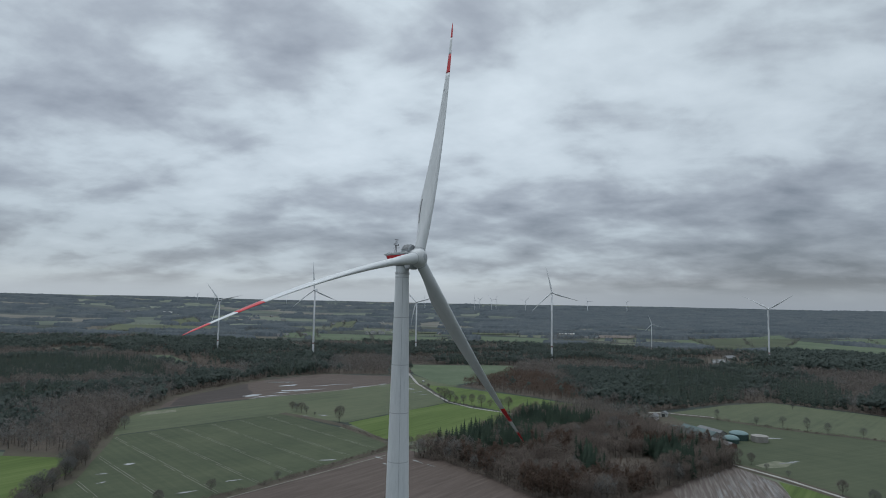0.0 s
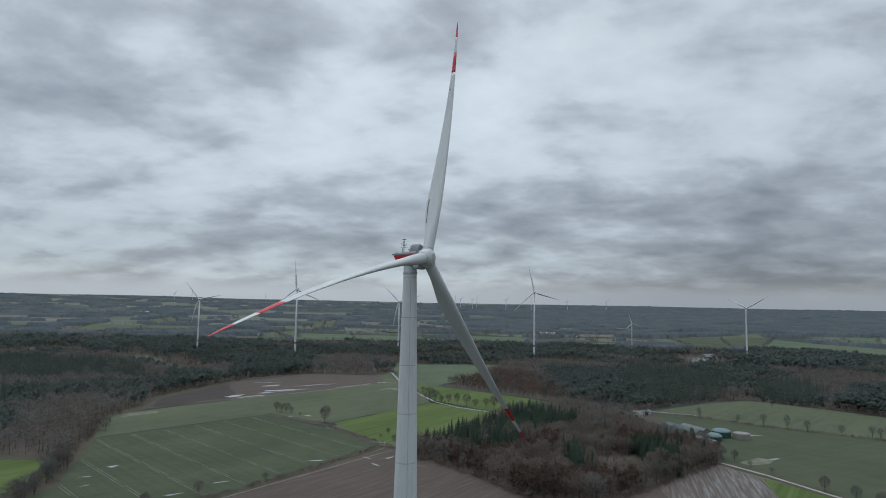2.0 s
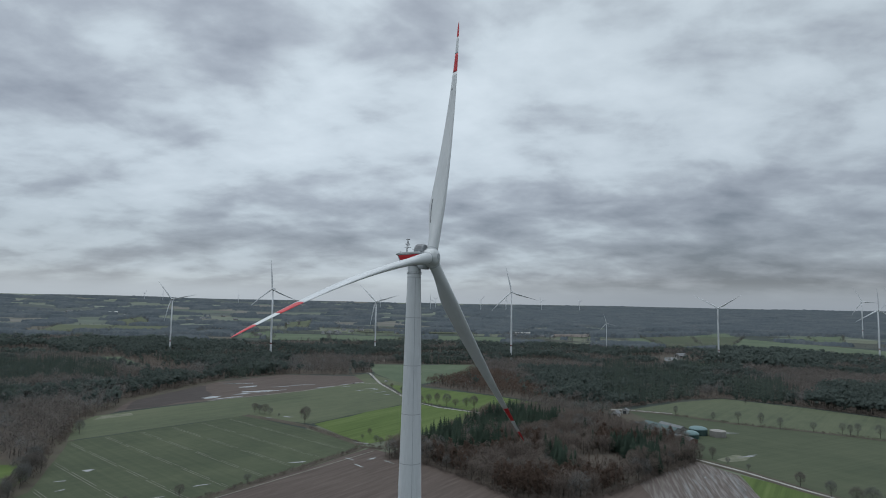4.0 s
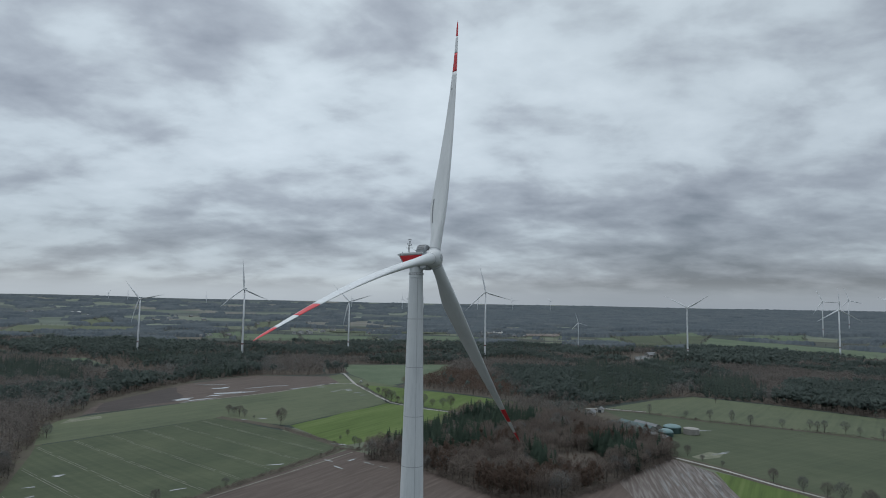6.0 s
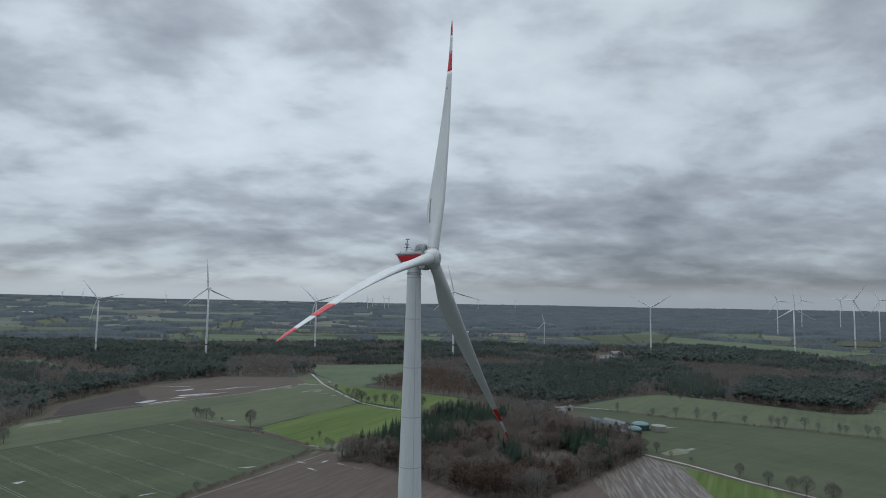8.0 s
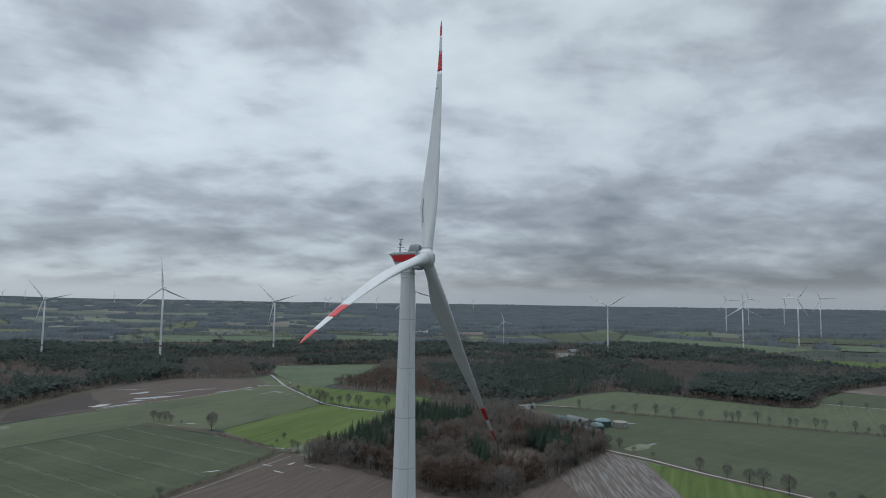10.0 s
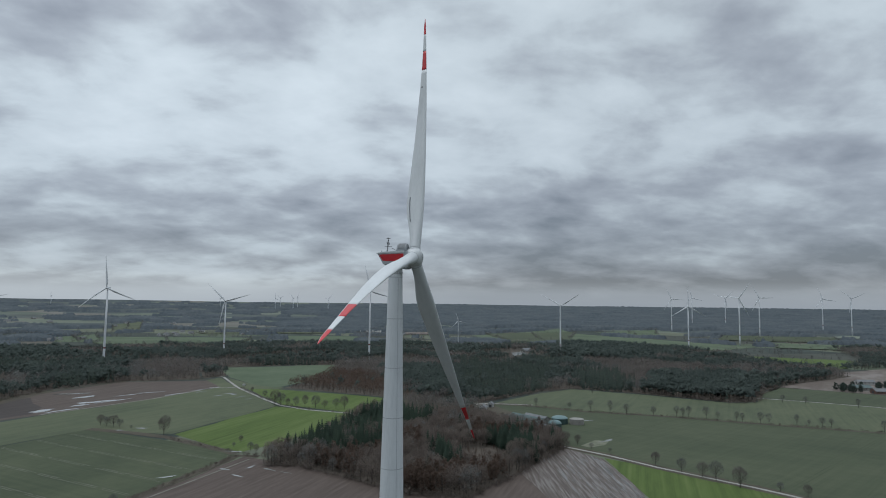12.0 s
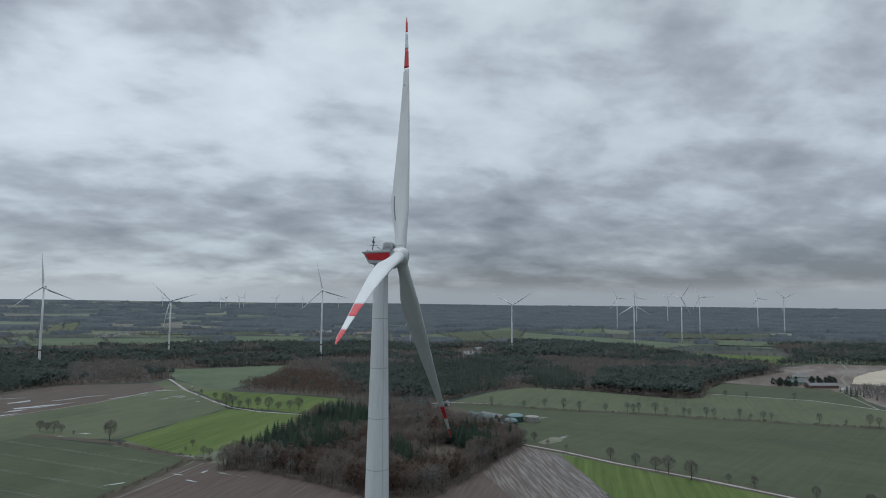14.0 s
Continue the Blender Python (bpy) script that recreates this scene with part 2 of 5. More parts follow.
def thin(m, share):
    """Lets part of the light through thin twigs, leaves and needles."""
    t = m.node_tree
    p, out = t.nodes["Principled BSDF"], t.nodes["Material Output"]
    tr, mix = t.nodes.new("ShaderNodeBsdfTranslucent"), t.nodes.new("ShaderNodeMixShader")
    t.links.new(p.inputs["Base Color"].links[0].from_socket, tr.inputs[0])
    mix.inputs[0].default_value = share
    t.links.new(p.outputs[0], mix.inputs[1])
    t.links.new(tr.outputs[0], mix.inputs[2])
    t.links.new(mix.outputs[0], out.inputs[0])


for m in (twig_brown, twig_grey, twig_oak, leaf_rust):
    thin(m, 0.45)
for m in (needle, pine):
    thin(m, 0.4)


def patchwork(m, cell, stretch, turn, stops, grain):
    """Country as a patchwork of crops, fallow and scrub."""
    m.use_nodes = True
    t = m.node_tree
    p = t.nodes["Principled BSDF"]
    p.inputs["Roughness"].default_value, p.inputs["Specular IOR Level"].default_value = 0.95, 0.08
    co = t.nodes.new("ShaderNodeTexCoord").outputs["Object"]
    mp = t.nodes.new("ShaderNodeMapping")
    mp.inputs["Scale"].default_value = stretch
    mp.inputs["Rotation"].default_value = (0, 0, turn)
    t.links.new(co, mp.inputs[0])
    vor = node(t, "ShaderNodeTexVoronoi", Scale=cell, Randomness=0.85)
    t.links.new(mp.outputs[0], vor.inputs["Vector"])
    sep = t.nodes.new("ShaderNodeSeparateColor")
    t.links.new(vor.outputs["Color"], sep.inputs[0])
    col = ramp(t, sep.outputs[0], stops)
    t.nodes[-1].color_ramp.interpolation = "CONSTANT"
    n = node(t, "ShaderNodeTexNoise", Scale=grain, Detail=6.0, Roughness=0.65)
    t.links.new(co, n.inputs["Vector"])
    mul = node(t, "ShaderNodeMix", data_type="RGBA", blend_type="MULTIPLY")
    mul.inputs["Factor"].default_value = 0.8
    t.links.new(col, mul.inputs["A"])
    t.links.new(ramp(t, n.outputs[0], [(0.3, (0.65, 0.65, 0.65)), (0.7, (1.2, 1.2, 1.2))]), mul.inputs["B"])
    t.links.new(mul.outputs["Result"], p.inputs["Base Color"])


patchwork(ground_mat, 0.0045, (0.7, 1.1, 0.0), 0.4, [(0.0, (0.055, 0.066, 0.060)), (0.25, (0.075, 0.08, 0.07)), (0.45, (0.10, 0.118, 0.085)), (0.62, (0.065, 0.075, 0.066)), (0.74, (0.115, 0.108, 0.092)), (0.86, (0.135, 0.148, 0.11))], 0.012)
# land beyond 2.6 km: blue-grey haze is mixed into its crop colours
patchwork(hazed_country, 0.0042, (0.6, 1.0, 0.0), -0.25, [(0.0, (0.078, 0.092, 0.094)), (0.2, (0.115, 0.134, 0.112)), (0.42, (0.145, 0.165, 0.132)), (0.60, (0.095, 0.108, 0.102)), (0.74, (0.155, 0.152, 0.135)), (0.88, (0.165, 0.185, 0.15))], 0.008)


# ---- mesh helpers ----
def mesh_np(name, verts, tris, mats, index=None):
    """A mesh from arrays of corners and triangles."""
    me = bpy.data.meshes.new(name)
    verts, tris = np.asarray(verts, np.float32), np.asarray(tris, np.int32)
    me.vertices.add(len(verts))
    me.vertices.foreach_set("co", verts.ravel())
    me.loops.add(tris.size)
    me.loops.foreach_set("vertex_index", tris.ravel())
    me.polygons.add(len(tris))
    me.polygons.foreach_set("loop_start", np.arange(0, tris.size, 3, dtype=np.int32))
    for m in mats:
        me.materials.append(m)
    if index is not None:
        me.polygons.foreach_set("material_index", np.asarray(index, np.int32))
    me.update(calc_edges=True)
    return me


def bm_mesh(name, bm, mat, smooth=False):
    me = bpy.data.meshes.new(name)
    bmesh.ops.recalc_face_normals(bm, faces=bm.faces)
    bm.to_mesh(me)
    bm.free()
    me.materials.append(mat)
    if smooth:
        me.polygons.foreach_set("use_smooth", [True] * len(me.polygons))
    return me


def part(name, bm, mat, parent=None, label="", smooth=False, at=None):
    """Links a bmesh, or a mesh already made, as one object under a thing or a part."""
    me = bm if isinstance(bm, bpy.types.Mesh) else bm_mesh(name, bm, mat, smooth)
    ob = new(name, me)
    if parent is not None:
        ob.parent = parent
    if at is not None:
        ob.matrix_basis = at
    if label:
        ob["label"] = label
    return ob


def thing(name, m, label, category, group=""):
    ob = new(name)
    ob.empty_display_size = 0.5
    ob.matrix_basis = m
    return tagged(ob, label, category, group)


def lathe(bm, profile, n=32, axis_m=None, close=True):
    """A body of revolution round z from (radius, height) pairs."""
    m = axis_m or Matrix()
    rings = []
    for r, z in profile:
        rings.append([bm.verts.new(m @ Vector((r * math.cos(2 * math.pi * i / n), r * math.sin(2 * math.pi * i / n), z))) for i in range(n)])
    for a, b in zip(rings, rings[1:]):
        for i in range(n):
            bm.faces.new((a[i], a[(i + 1) % n], b[(i + 1) % n], b[i]))
    if close:
        bm.faces.new(rings[0][::-1])
        bm.faces.new(rings[-1])
    return bm


def box(bm, x0, x1, y0, y1, z0, z1, bevel=0.0, m=None):
    vs = [bm.verts.new((m or Matrix()) @ Vector((x, y, z))) for z in (z0, z1) for y in (y0, y1) for x in (x0, x1)]
    fs = [bm.faces.new([vs[i] for i in f]) for f in ((0, 2, 3, 1), (4, 5, 7, 6), (0, 1, 5, 4), (2, 6, 7, 3), (0, 4, 6, 2), (1, 3, 7, 5))]
    if bevel:
        es = {e for f in fs for e in f.edges}
        bmesh.ops.bevel(bm, geom=list(es), offset=bevel, segments=2, affect="EDGES")
    return bm


def rod(bm, a, b, r, n=6):
    a, b = Vector(a), Vector(b)
    turn = (b - a).to_track_quat("Z", "Y").to_matrix().to_4x4()
    return lathe(bm, [(r, 0), (r, (b - a).length)], n, Matrix.Translation(a) @ turn)


def extrude_profile(bm, pts, y0, y1, inset=0.0, bevel=0.0):
    """A hull from a side profile of (x, z) corners, spanned from y0 to y1."""
    a = [bm.verts.new((x, y0, z)) for x, z in pts]
    b = [bm.verts.new((x, y1, z)) for x, z in pts]
    n = len(pts)
    fs = [bm.faces.new(a), bm.faces.new(b[::-1])]
    fs += [bm.faces.new((a[i], b[i], b[(i + 1) % n], a[(i + 1) % n])) for i in range(n)]
    if bevel:
        bmesh.ops.bevel(bm, geom=list({e for f in fs for e in f.edges}), offset=bevel, segments=3, affect="EDGES")
    return bm


# ---- the wind turbine ----
BLADE = 65.75


def blade_section(r, R=BLADE):
    """Chord, thickness, offset of the leading edge, twist and sideways bend at radius r."""
    s = r / R
    if r < 3.0:
        chord, thick, lead = 2.5, 2.5, 1.25
    else:
        u = min(1.0, (r - 3.0) / 11.0)
        u = u * u * (3 - 2 * u)
        taper = max(0.0, (r - 14.0) / (R - 14.0))
        full = 4.15 * (1 - taper) ** 1.38 * (1 + 0.4 * taper) + 0.5 * taper
        if s > 0.965:
            full *= max(0.05, ((1 - s) / 0.035)) ** 0.55
        chord = 2.5 * (1 - u) + full * u
        thick = 2.5 * (1 - u) + full * (0.36 - 0.2 * min(1, taper * 1.6)) * u
        lead = 1.25 + 0.18 * u - 0.02 * u - 1.15 * taper
        if s > 0.965:
            lead -= 0.10 * (s - 0.965) / 0.035
    return chord, thick, lead, radians(13) * max(0.0, 1 - s) ** 2 * min(1, r / 10), 6.0 * s * s


def blade_ring(r, n=24):
    """Corners of the skin at radius r: x along the rotor axis (leading edge ahead), z out along the blade, which bends towards -y."""
    chord, thick, lead, twist, bend = blade_section(r)
    round_ = max(0.0, min(1.0, (11 - r) / 8))
    out = []
    for i in range(n):
        a = 2 * math.pi * i / n
        c = (1 - math.cos(a)) / 2
        foil = 5 * thick * (0.2969 * math.sqrt(c) - 0.126 * c - 0.3516 * c * c + 0.2843 * c ** 3 - 0.1015 * c ** 4)
        side = 1 if a <= math.pi else -1
        y = side * foil * (1 - round_) + round_ * thick / 2 * math.sin(a)
        x = lead - chord * c
        x2, y2 = x * math.cos(twist) - y * math.sin(twist), x * math.sin(twist) + y * math.cos(twist)
        out.append((x2, y2 - bend, r))
    return out


def blade_mesh(name, r0, r1, steps, mat, edge=None):
    """One length of the skin; edge: the coat left bare along the leading and trailing edges."""
    bm = bmesh.new()
    rings = [[bm.verts.new(v) for v in blade_ring(r0 + (r1 - r0) * k / steps)] for k in range(steps + 1)]
    n = len(rings[0])
    for a, b in zip(rings, rings[1:]):
        for i in range(n):
            f = bm.faces.new((a[i], a[(i + 1) % n], b[(i + 1) % n], b[i]))
            f.material_index = int(edge is not None and abs(i + 0.5 - n / 2) < 2)
    bm.faces.new(rings[-1])
    bm.faces.new(rings[0][::-1])
    me = bm_mesh(name, bm, mat, True)
    if edge:
        me.materials.append(edge)
    return me



blade_main = blade_mesh("blade", 1.3, 50.6, 48, white_coat)
blade_bands = [("red_band", blade_mesh("red_band", 50.6, 56.1, 8, red_coat, white_coat)), ("white_band", blade_mesh("white_band", 56.1, 61.1, 8, white_coat)), ("red_tip", blade_mesh("red_tip", 61.1, BLADE, 14, red_coat, white_coat))]


def marking_mesh():
    """Two small bars of faded writing below the outer red band."""
    bm = bmesh.new()
    for u in (30, 33):
        a, d = blade_ring(45.4, 48), blade_ring(45.9, 48)
        vs = [bm.verts.new((v[0], v[1] - 0.012, v[2])) for v in (a[u], a[u + 2], d[u + 2], d[u])]
        bm.faces.new(vs)
    return bm


def spike_row_mesh():
    bm = bmesh.new()
    for k in range(12):
        r = 8.7 + 5.9 * k / 11
        p = Vector(blade_ring(r, 48)[31])
        q = Vector(blade_ring(r + 0.5, 48)[31])
        for side in (1,):
            rod(bm, p + Vector((0, -0.02, 0)), q + Vector((0, -0.02, 0)), 0.13, 5)
    return bm


PITCH = -10.0
AXIS_AZ, TILT_UP, CONE, SPIN = 118.0, 5.2, 3.5, -16.8
TOWER_X, TOWER_Y = -35.6, 138.14
HUB_Z = 120.4
HUB_OUT = 4.1


def rotor_matrix(axis_az, tilt, hub_out, hub_z):
    """Hub pose: x along the axis towards the wind, z up in the rotor's plane."""
    a = radians(axis_az)
    turn = Matrix.Rotation(math.pi / 2 - a, 4, "Z") @ Matrix.Rotation(-radians(tilt), 4, "Y")
    return Matrix.Translation((0, 0, hub_z)) @ turn @ Matrix.Translation((hub_out, 0, 0))


def add_blade(parent, m, detail):
    b = part("blade", blade_main, None, parent, "white blade with red bands towards its tip", at=m)
    for name, me in blade_bands:
        part(name, me, None, b)
    if detail:
        part("vortex_strip", spike_row_mesh(), grille, b)
        part("marking", marking_mesh(), grille, b)
    return b


def main_turbine():
    t = thing("wind_turbine", Matrix.Translation((TOWER_X, TOWER_Y, 0)), "white wind turbine with red-banded feathered blades on a segmented concrete tower", "wind turbine")
    # tower of stacked concrete rings, each split by upright joints
    levels = [0, 12.5, 23.0, 33.5, 44.0, 54.5, 65.0, 75.95, 86.45, 96.93, 107.4, 116.4]
    rad = lambda z: 1.52 + (117.0 - z) * 0.0212
    for z0, z1 in zip(levels, levels[1:]):
        bm = bmesh.new()
        lathe(bm, [(rad(z0) - 0.06, z0 + 0.03), (rad(z0), z0 + 0.08), (rad(z1), z1 - 0.08), (rad(z1) - 0.06, z1 - 0.03)], 48)
        s = part("tower_section", bm, concrete, t, smooth=False)
        bm = lathe(bmesh.new(), [(rad(z1) - 0.2, z1 - 0.11), (rad(z1) - 0.012, z1 - 0.10), (rad(z1) - 0.012, z1 + 0.10), (rad(z1) - 0.2, z1 + 0.11)], 48, close=False)
        part("ring_joint", bm, joint_grey, s)
        for k in range(3):
            bm = bmesh.new()
            a = radians(40 + 120 * k)
            c, sn = math.cos(a), math.sin(a)
            w = 0.045
            lo, hi = rad(z0 + 0.07) + 0.006, rad(z1 - 0.07) + 0.006
            vs = [bm.verts.new((r * c - sn * e, r * sn + c * e, z)) for r, z in ((lo, z0 + 0.08), (hi, z1 - 0.08)) for e in (-w, w)]
            back = [bm.verts.new((v.co.x * 0.985, v.co.y * 0.985, v.co.z)) for v in vs]
            bm.faces.new((vs[0], vs[1], vs[3], vs[2]))
            bm.faces.new((vs[0], vs[2], back[2], back[0]))
            bm.faces.new((vs[1], back[1], back[3], vs[3]))
            part("upright_joint", bm, joint_grey, s)
    bm = lathe(bmesh.new(), [(1.50, 116.4), (1.56, 116.5), (1.56, 116.75), (1.50, 116.85), (1.50, 118.9)], 48)
    part("steel_adapter", bm, steel_white, t)
    bm = bmesh.new()
    for z in (117.15, 117.5):
        lathe(bm, [(1.60, z), (1.64, z), (1.64, z + 0.05), (1.60, z + 0.05)], 40, close=False)
    for k in range(20):
        a = 2 * math.pi * k / 20
        rod(bm, (1.62 * math.cos(a), 1.62 * math.sin(a), 117.05), (1.62 * math.cos(a), 1.62 * math.sin(a), 117.55), 0.02, 4)
    part("collar_rail", bm, grille, t, "thin grey service collar below the nacelle")

    # nacelle
    a = math.pi / 2 - radians(AXIS_AZ)
    nac = new("nacelle")
    nac.parent, nac.matrix_basis = t, Matrix.Rotation(a, 4, "Z")
    zb = 119.05
    bm = extrude_profile(bmesh.new(), [(-3.55, zb + 2.25), (-2.5, zb + 0.25), (-2.2, zb), (2.2, zb), (2.2, zb + 3.0), (-3.4, zb + 2.6)], -1.75, 1.75, bevel=0.12)
    part("hull", bm, hull_grey, nac)
    for side in (-1, 1):
        bm = extrude_profile(bmesh.new(), [(-3.3, zb + 2.2), (-2.45, zb + 0.85), (2.15, zb + 0.70), (2.15, zb + 2.45)], side * 1.752 if side > 0 else -1.80, 1.80 if side > 0 else -1.752)
        part("side_panel", bm, red_coat, nac, "glossy red side panel")
    bm = bmesh.new()
    vs = [(-3.6, -1.5, zb + 2.2), (-2.62, -1.5, zb + 0.5), (-2.62, 1.5, zb + 0.5), (-3.6, 1.5, zb + 2.2)]
    f = bm.faces.new([bm.verts.new(v) for v in vs])
    r = bmesh.ops.extrude_face_region(bm, geom=[f])
    bmesh.ops.translate(bm, verts=[v for v in r["geom"] if isinstance(v, bmesh.types.BMVert)], vec=(0.08, 0, 0.06))
    part("rear_panel", bm, red_coat, nac, "glossy red rear panel")
    bm = extrude_profile(bmesh.new(), [(-3.95, zb + 2.3), (-4.0, zb + 2.55), (-2.9, zb + 2.85), (1.9, zb + 3.05), (2.3, zb + 3.0), (2.3, zb + 2.55)], -1.9, 1.9, bevel=0.12)
    part("roof", bm, white_coat, nac, "white roof shell")
    # rounded cooler hump and front bulkhead
    bm = bmesh.new()
    pts = [(1.6 * math.cos(k * math.pi / 14), zb + 3.0 + 1.75 * math.sin(k * math.pi / 14)) for k in range(15)]
    ring = []
    for x in (0.5, 0.68, 2.5, 2.68):
        s = 0.93 if x in (0.5, 2.68) else 1.0
        ring.append([bm.verts.new((x, y * s, zb + 3.0 + (z - zb - 3.0) * s)) for y, z in pts])
    for p, q in zip(ring, ring[1:]):
        for i in range(len(p) - 1):
            bm.faces.new((p[i], p[i + 1], q[i + 1], q[i]))
    bm.faces.new(ring[0])
    bm.faces.new(ring[-1])
    part("cooler_hood", bm, grille_light, nac, "rounded grey cooler hood")
    for k in range(7):
        bm = bmesh.new()
        a0, a1 = radians(18 + 21 * k), radians(18 + 21 * k + 17)
        q = []
        for aa in (a0, a1):
            for x in (0.85, 2.3):
                for rr in (1.0, 1.03):
                    q.append(bm.verts.new((x, 1.6 * rr * math.cos(aa), zb + 3.0 + 1.75 * rr * math.sin(aa))))
        bm.faces.new((q[1], q[3], q[7], q[5]))
        for f in ((0, 1, 5, 4), (2, 6, 7, 3), (0, 2, 3, 1), (4, 5, 7, 6)):
            bm.faces.new([q[i] for i in f])
        part("grille", bm, grille, nac)
    bm = extrude_profile(bmesh.new(), [(1.62, zb - 0.85), (3.1, zb - 0.85), (3.4, zb - 0.4), (3.4, zb + 3.0), (1.62, zb + 3.0), (1.55, zb)], -1.72, 1.72, bevel=0.25)
    part("front_bulkhead", bm, hull_grey, nac)
    # wind mast
    bm = bmesh.new()
    zm = zb + 2.95
    rod(bm, (-2.0, -0.28, zm), (-1.75, -0.22, zm + 2.75), 0.06)
    rod(bm, (-2.0, 0.28, zm), (-1.75, 0.22, zm + 2.75), 0.06)
    rod(bm, (-1.75, -0.24, zm + 2.7), (-1.75, 0.24, zm + 2.7), 0.05)
    for h in (0.9, 1.6):
        rod(bm, (-1.9, -0.3, zm + h), (-1.9, 0.3, zm + h), 0.05)
    part("mast", bm, dark_metal, nac, "dark steel sensor mast")
    bm = bmesh.new()
    rod(bm, (-1.8, -0.95, zm + 1.75), (-1.8, 0.95, zm + 1.75), 0.05)
    rod(bm, (-2.6, 0.0, zm + 1.15), (-0.9, 0.0, zm + 1.15), 0.05)
    part("crossbar", bm, dark_metal, nac)
    for y in (-0.9, 0.9):
        bm = rod(bmesh.new(), (-1.8, y, zm + 1.75), (-1.8, y, zm + 2.15), 0.07)
        part("wind_sensor", bm, dark_metal, nac)
    bm = lathe(bmesh.new(), [(0.42, zm + 2.95), (0.46, zm + 2.98), (0.46, zm + 3.02), (0.42, zm + 3.05)], 16, Matrix.Translation((-1.75, 0, 0)))
    part("lightning_ring", bm, dark_metal, nac)
    bm = rod(bmesh.new(), (0.2, 0.5, zm + 0.2), (-1.2, 0.9, zm + 0.9), 0.05)
    part("stay", bm, dark_metal, nac)
    for y in (-1.2, 1.2):
        bm = lathe(bmesh.new(), [(0.12, zm - 0.15), (0.12, zm + 0.12), (0.07, zm + 0.2)], 12, Matrix.Translation((-2.9, y, 0)))
        part("warning_lamp", bm, hull_grey, nac)

    # hub and blades
    hm = rotor_matrix(AXIS_AZ, TILT_UP, HUB_OUT, HUB_Z)
    hub = new("hub")
    hub.parent, hub.matrix_basis = t, hm
    ax = Matrix.Rotation(math.pi / 2, 4, "Y")
    bm = lathe(bmesh.new(), [(1.55, -1.75), (1.85, -1.4), (2.0, -0.5), (2.0, 0.5), (1.82, 1.2), (1.45, 1.62), (0.9, 1.86), (0.75, 1.9)], 40, ax)
    part("spinner", bm, white_coat, hub, "rounded white spinner", True)
    bm = lathe(bmesh.new(), [(0.74, 1.88), (0.74, 1.95), (0.62, 1.97), (0.58, 1.93), (0.30, 1.93), (0.28, 1.98), (0.1, 1.99)], 28, ax)
    part("nose_hatch", bm, hull_grey, hub, "round grey hatch")
    for k in range(3):
        ang = radians(SPIN - 5.2) + (0, 2 * math.pi / 3, -2 * math.pi / 3)[k]
        bl = Matrix.Rotation(ang, 4, "X") @ Matrix.Rotation(radians(CONE), 4, "Y") @ Matrix.Rotation(radians(PITCH), 4, "Z")
        add_blade(hub, bl, True)
        bm = lathe(bmesh.new(), [(1.20, 1.0), (1.38, 1.5), (1.38, 1.85), (1.27, 1.95)], 32, bl)
        part("pitch_bearing_collar", bm, white_coat, hub)
        bm = lathe(bmesh.new(), [(1.24, 1.94), (1.29, 1.95), (1.29, 2.12), (1.24, 2.14)], 32, bl)
        part("root_seal", bm, joint_grey, hub)
    return t


main_turbine()


# ---- ground, fields, tracks ----
FAR = 4850.0


def rise(x, y):
    """Height of the land: flat round the turbine, climbing to low ridges at the skyline."""
    d = math.hypot(x + 40, y)
    u = max(0.0, (d - 2300) / (FAR - 2300))
    ridge = 6 * noise.noise((x * 0.0011, y * 0.0011, 2.0)) + 3 * noise.noise((x * 0.004, y * 0.004, 5.0))
    west = max(0.0, min(1.0, (-x - 200) / 1800)) * max(0.0, min(1.0, (d - 3600) / 900))
    return (103 * u ** 1.35 + u * ridge + 20 * west * (0.8 + 0.4 * noise.noise((x * 0.0006, 0.3, 1.0))))


def build_ground():
    radii = [0, 150, 400, 800, 1300, 1800, 2300, 2600, 2900, 3200, 3500, 3800, 4100, 4400, 4600, 4750, FAR]
    n = 180
    verts, tris = [(-40.0, 0.0, 0.0)], []
    for r in radii[1:]:
        for k in range(n):
            a = 2 * math.pi * k / n
            x, y = -40 + r * math.cos(a), r * math.sin(a)
            verts.append((x, y, rise(x, y)))
    for k in range(n):
        tris.append((0, 1 + k, 1 + (k + 1) % n))
    for j in range(len(radii) - 2):
        o, q = 1 + j * n, 1 + (j + 1) * n
        for k in range(n):
            k2 = (k + 1) % n
            tris += [(o + k, q + k, q + k2), (o + k, q + k2, o + k2)]
    ob = new("ground", mesh_np("ground", verts, tris, [ground_mat, hazed_country], [int(max(math.hypot(verts[i][0] + 40, verts[i][1]) for i in f) > 2650) for f in tris]))
    tagged(ob, "wide open farmland of green and brown winter fields", "ground", kind="structure")


build_ground()


def ragged(poly, step=25.0, amount=1.5, seed=0):
    """The outline of a field with its long edges broken into slightly uneven lengths."""
    rng = random.Random(seed)
    out = []
    for (x0, y0), (x1, y1) in zip(poly, poly[1:] + poly[:1]):
        d = math.hypot(x1 - x0, y1 - y0)
        k = max(1, int(d / step))
        for i in range(k):
            w = amount if i else 0.0
            out.append((x0 + (x1 - x0) * i / k + rng.uniform(-w, w), y0 + (y1 - y0) * i / k + rng.uniform(-w, w)))
    return out


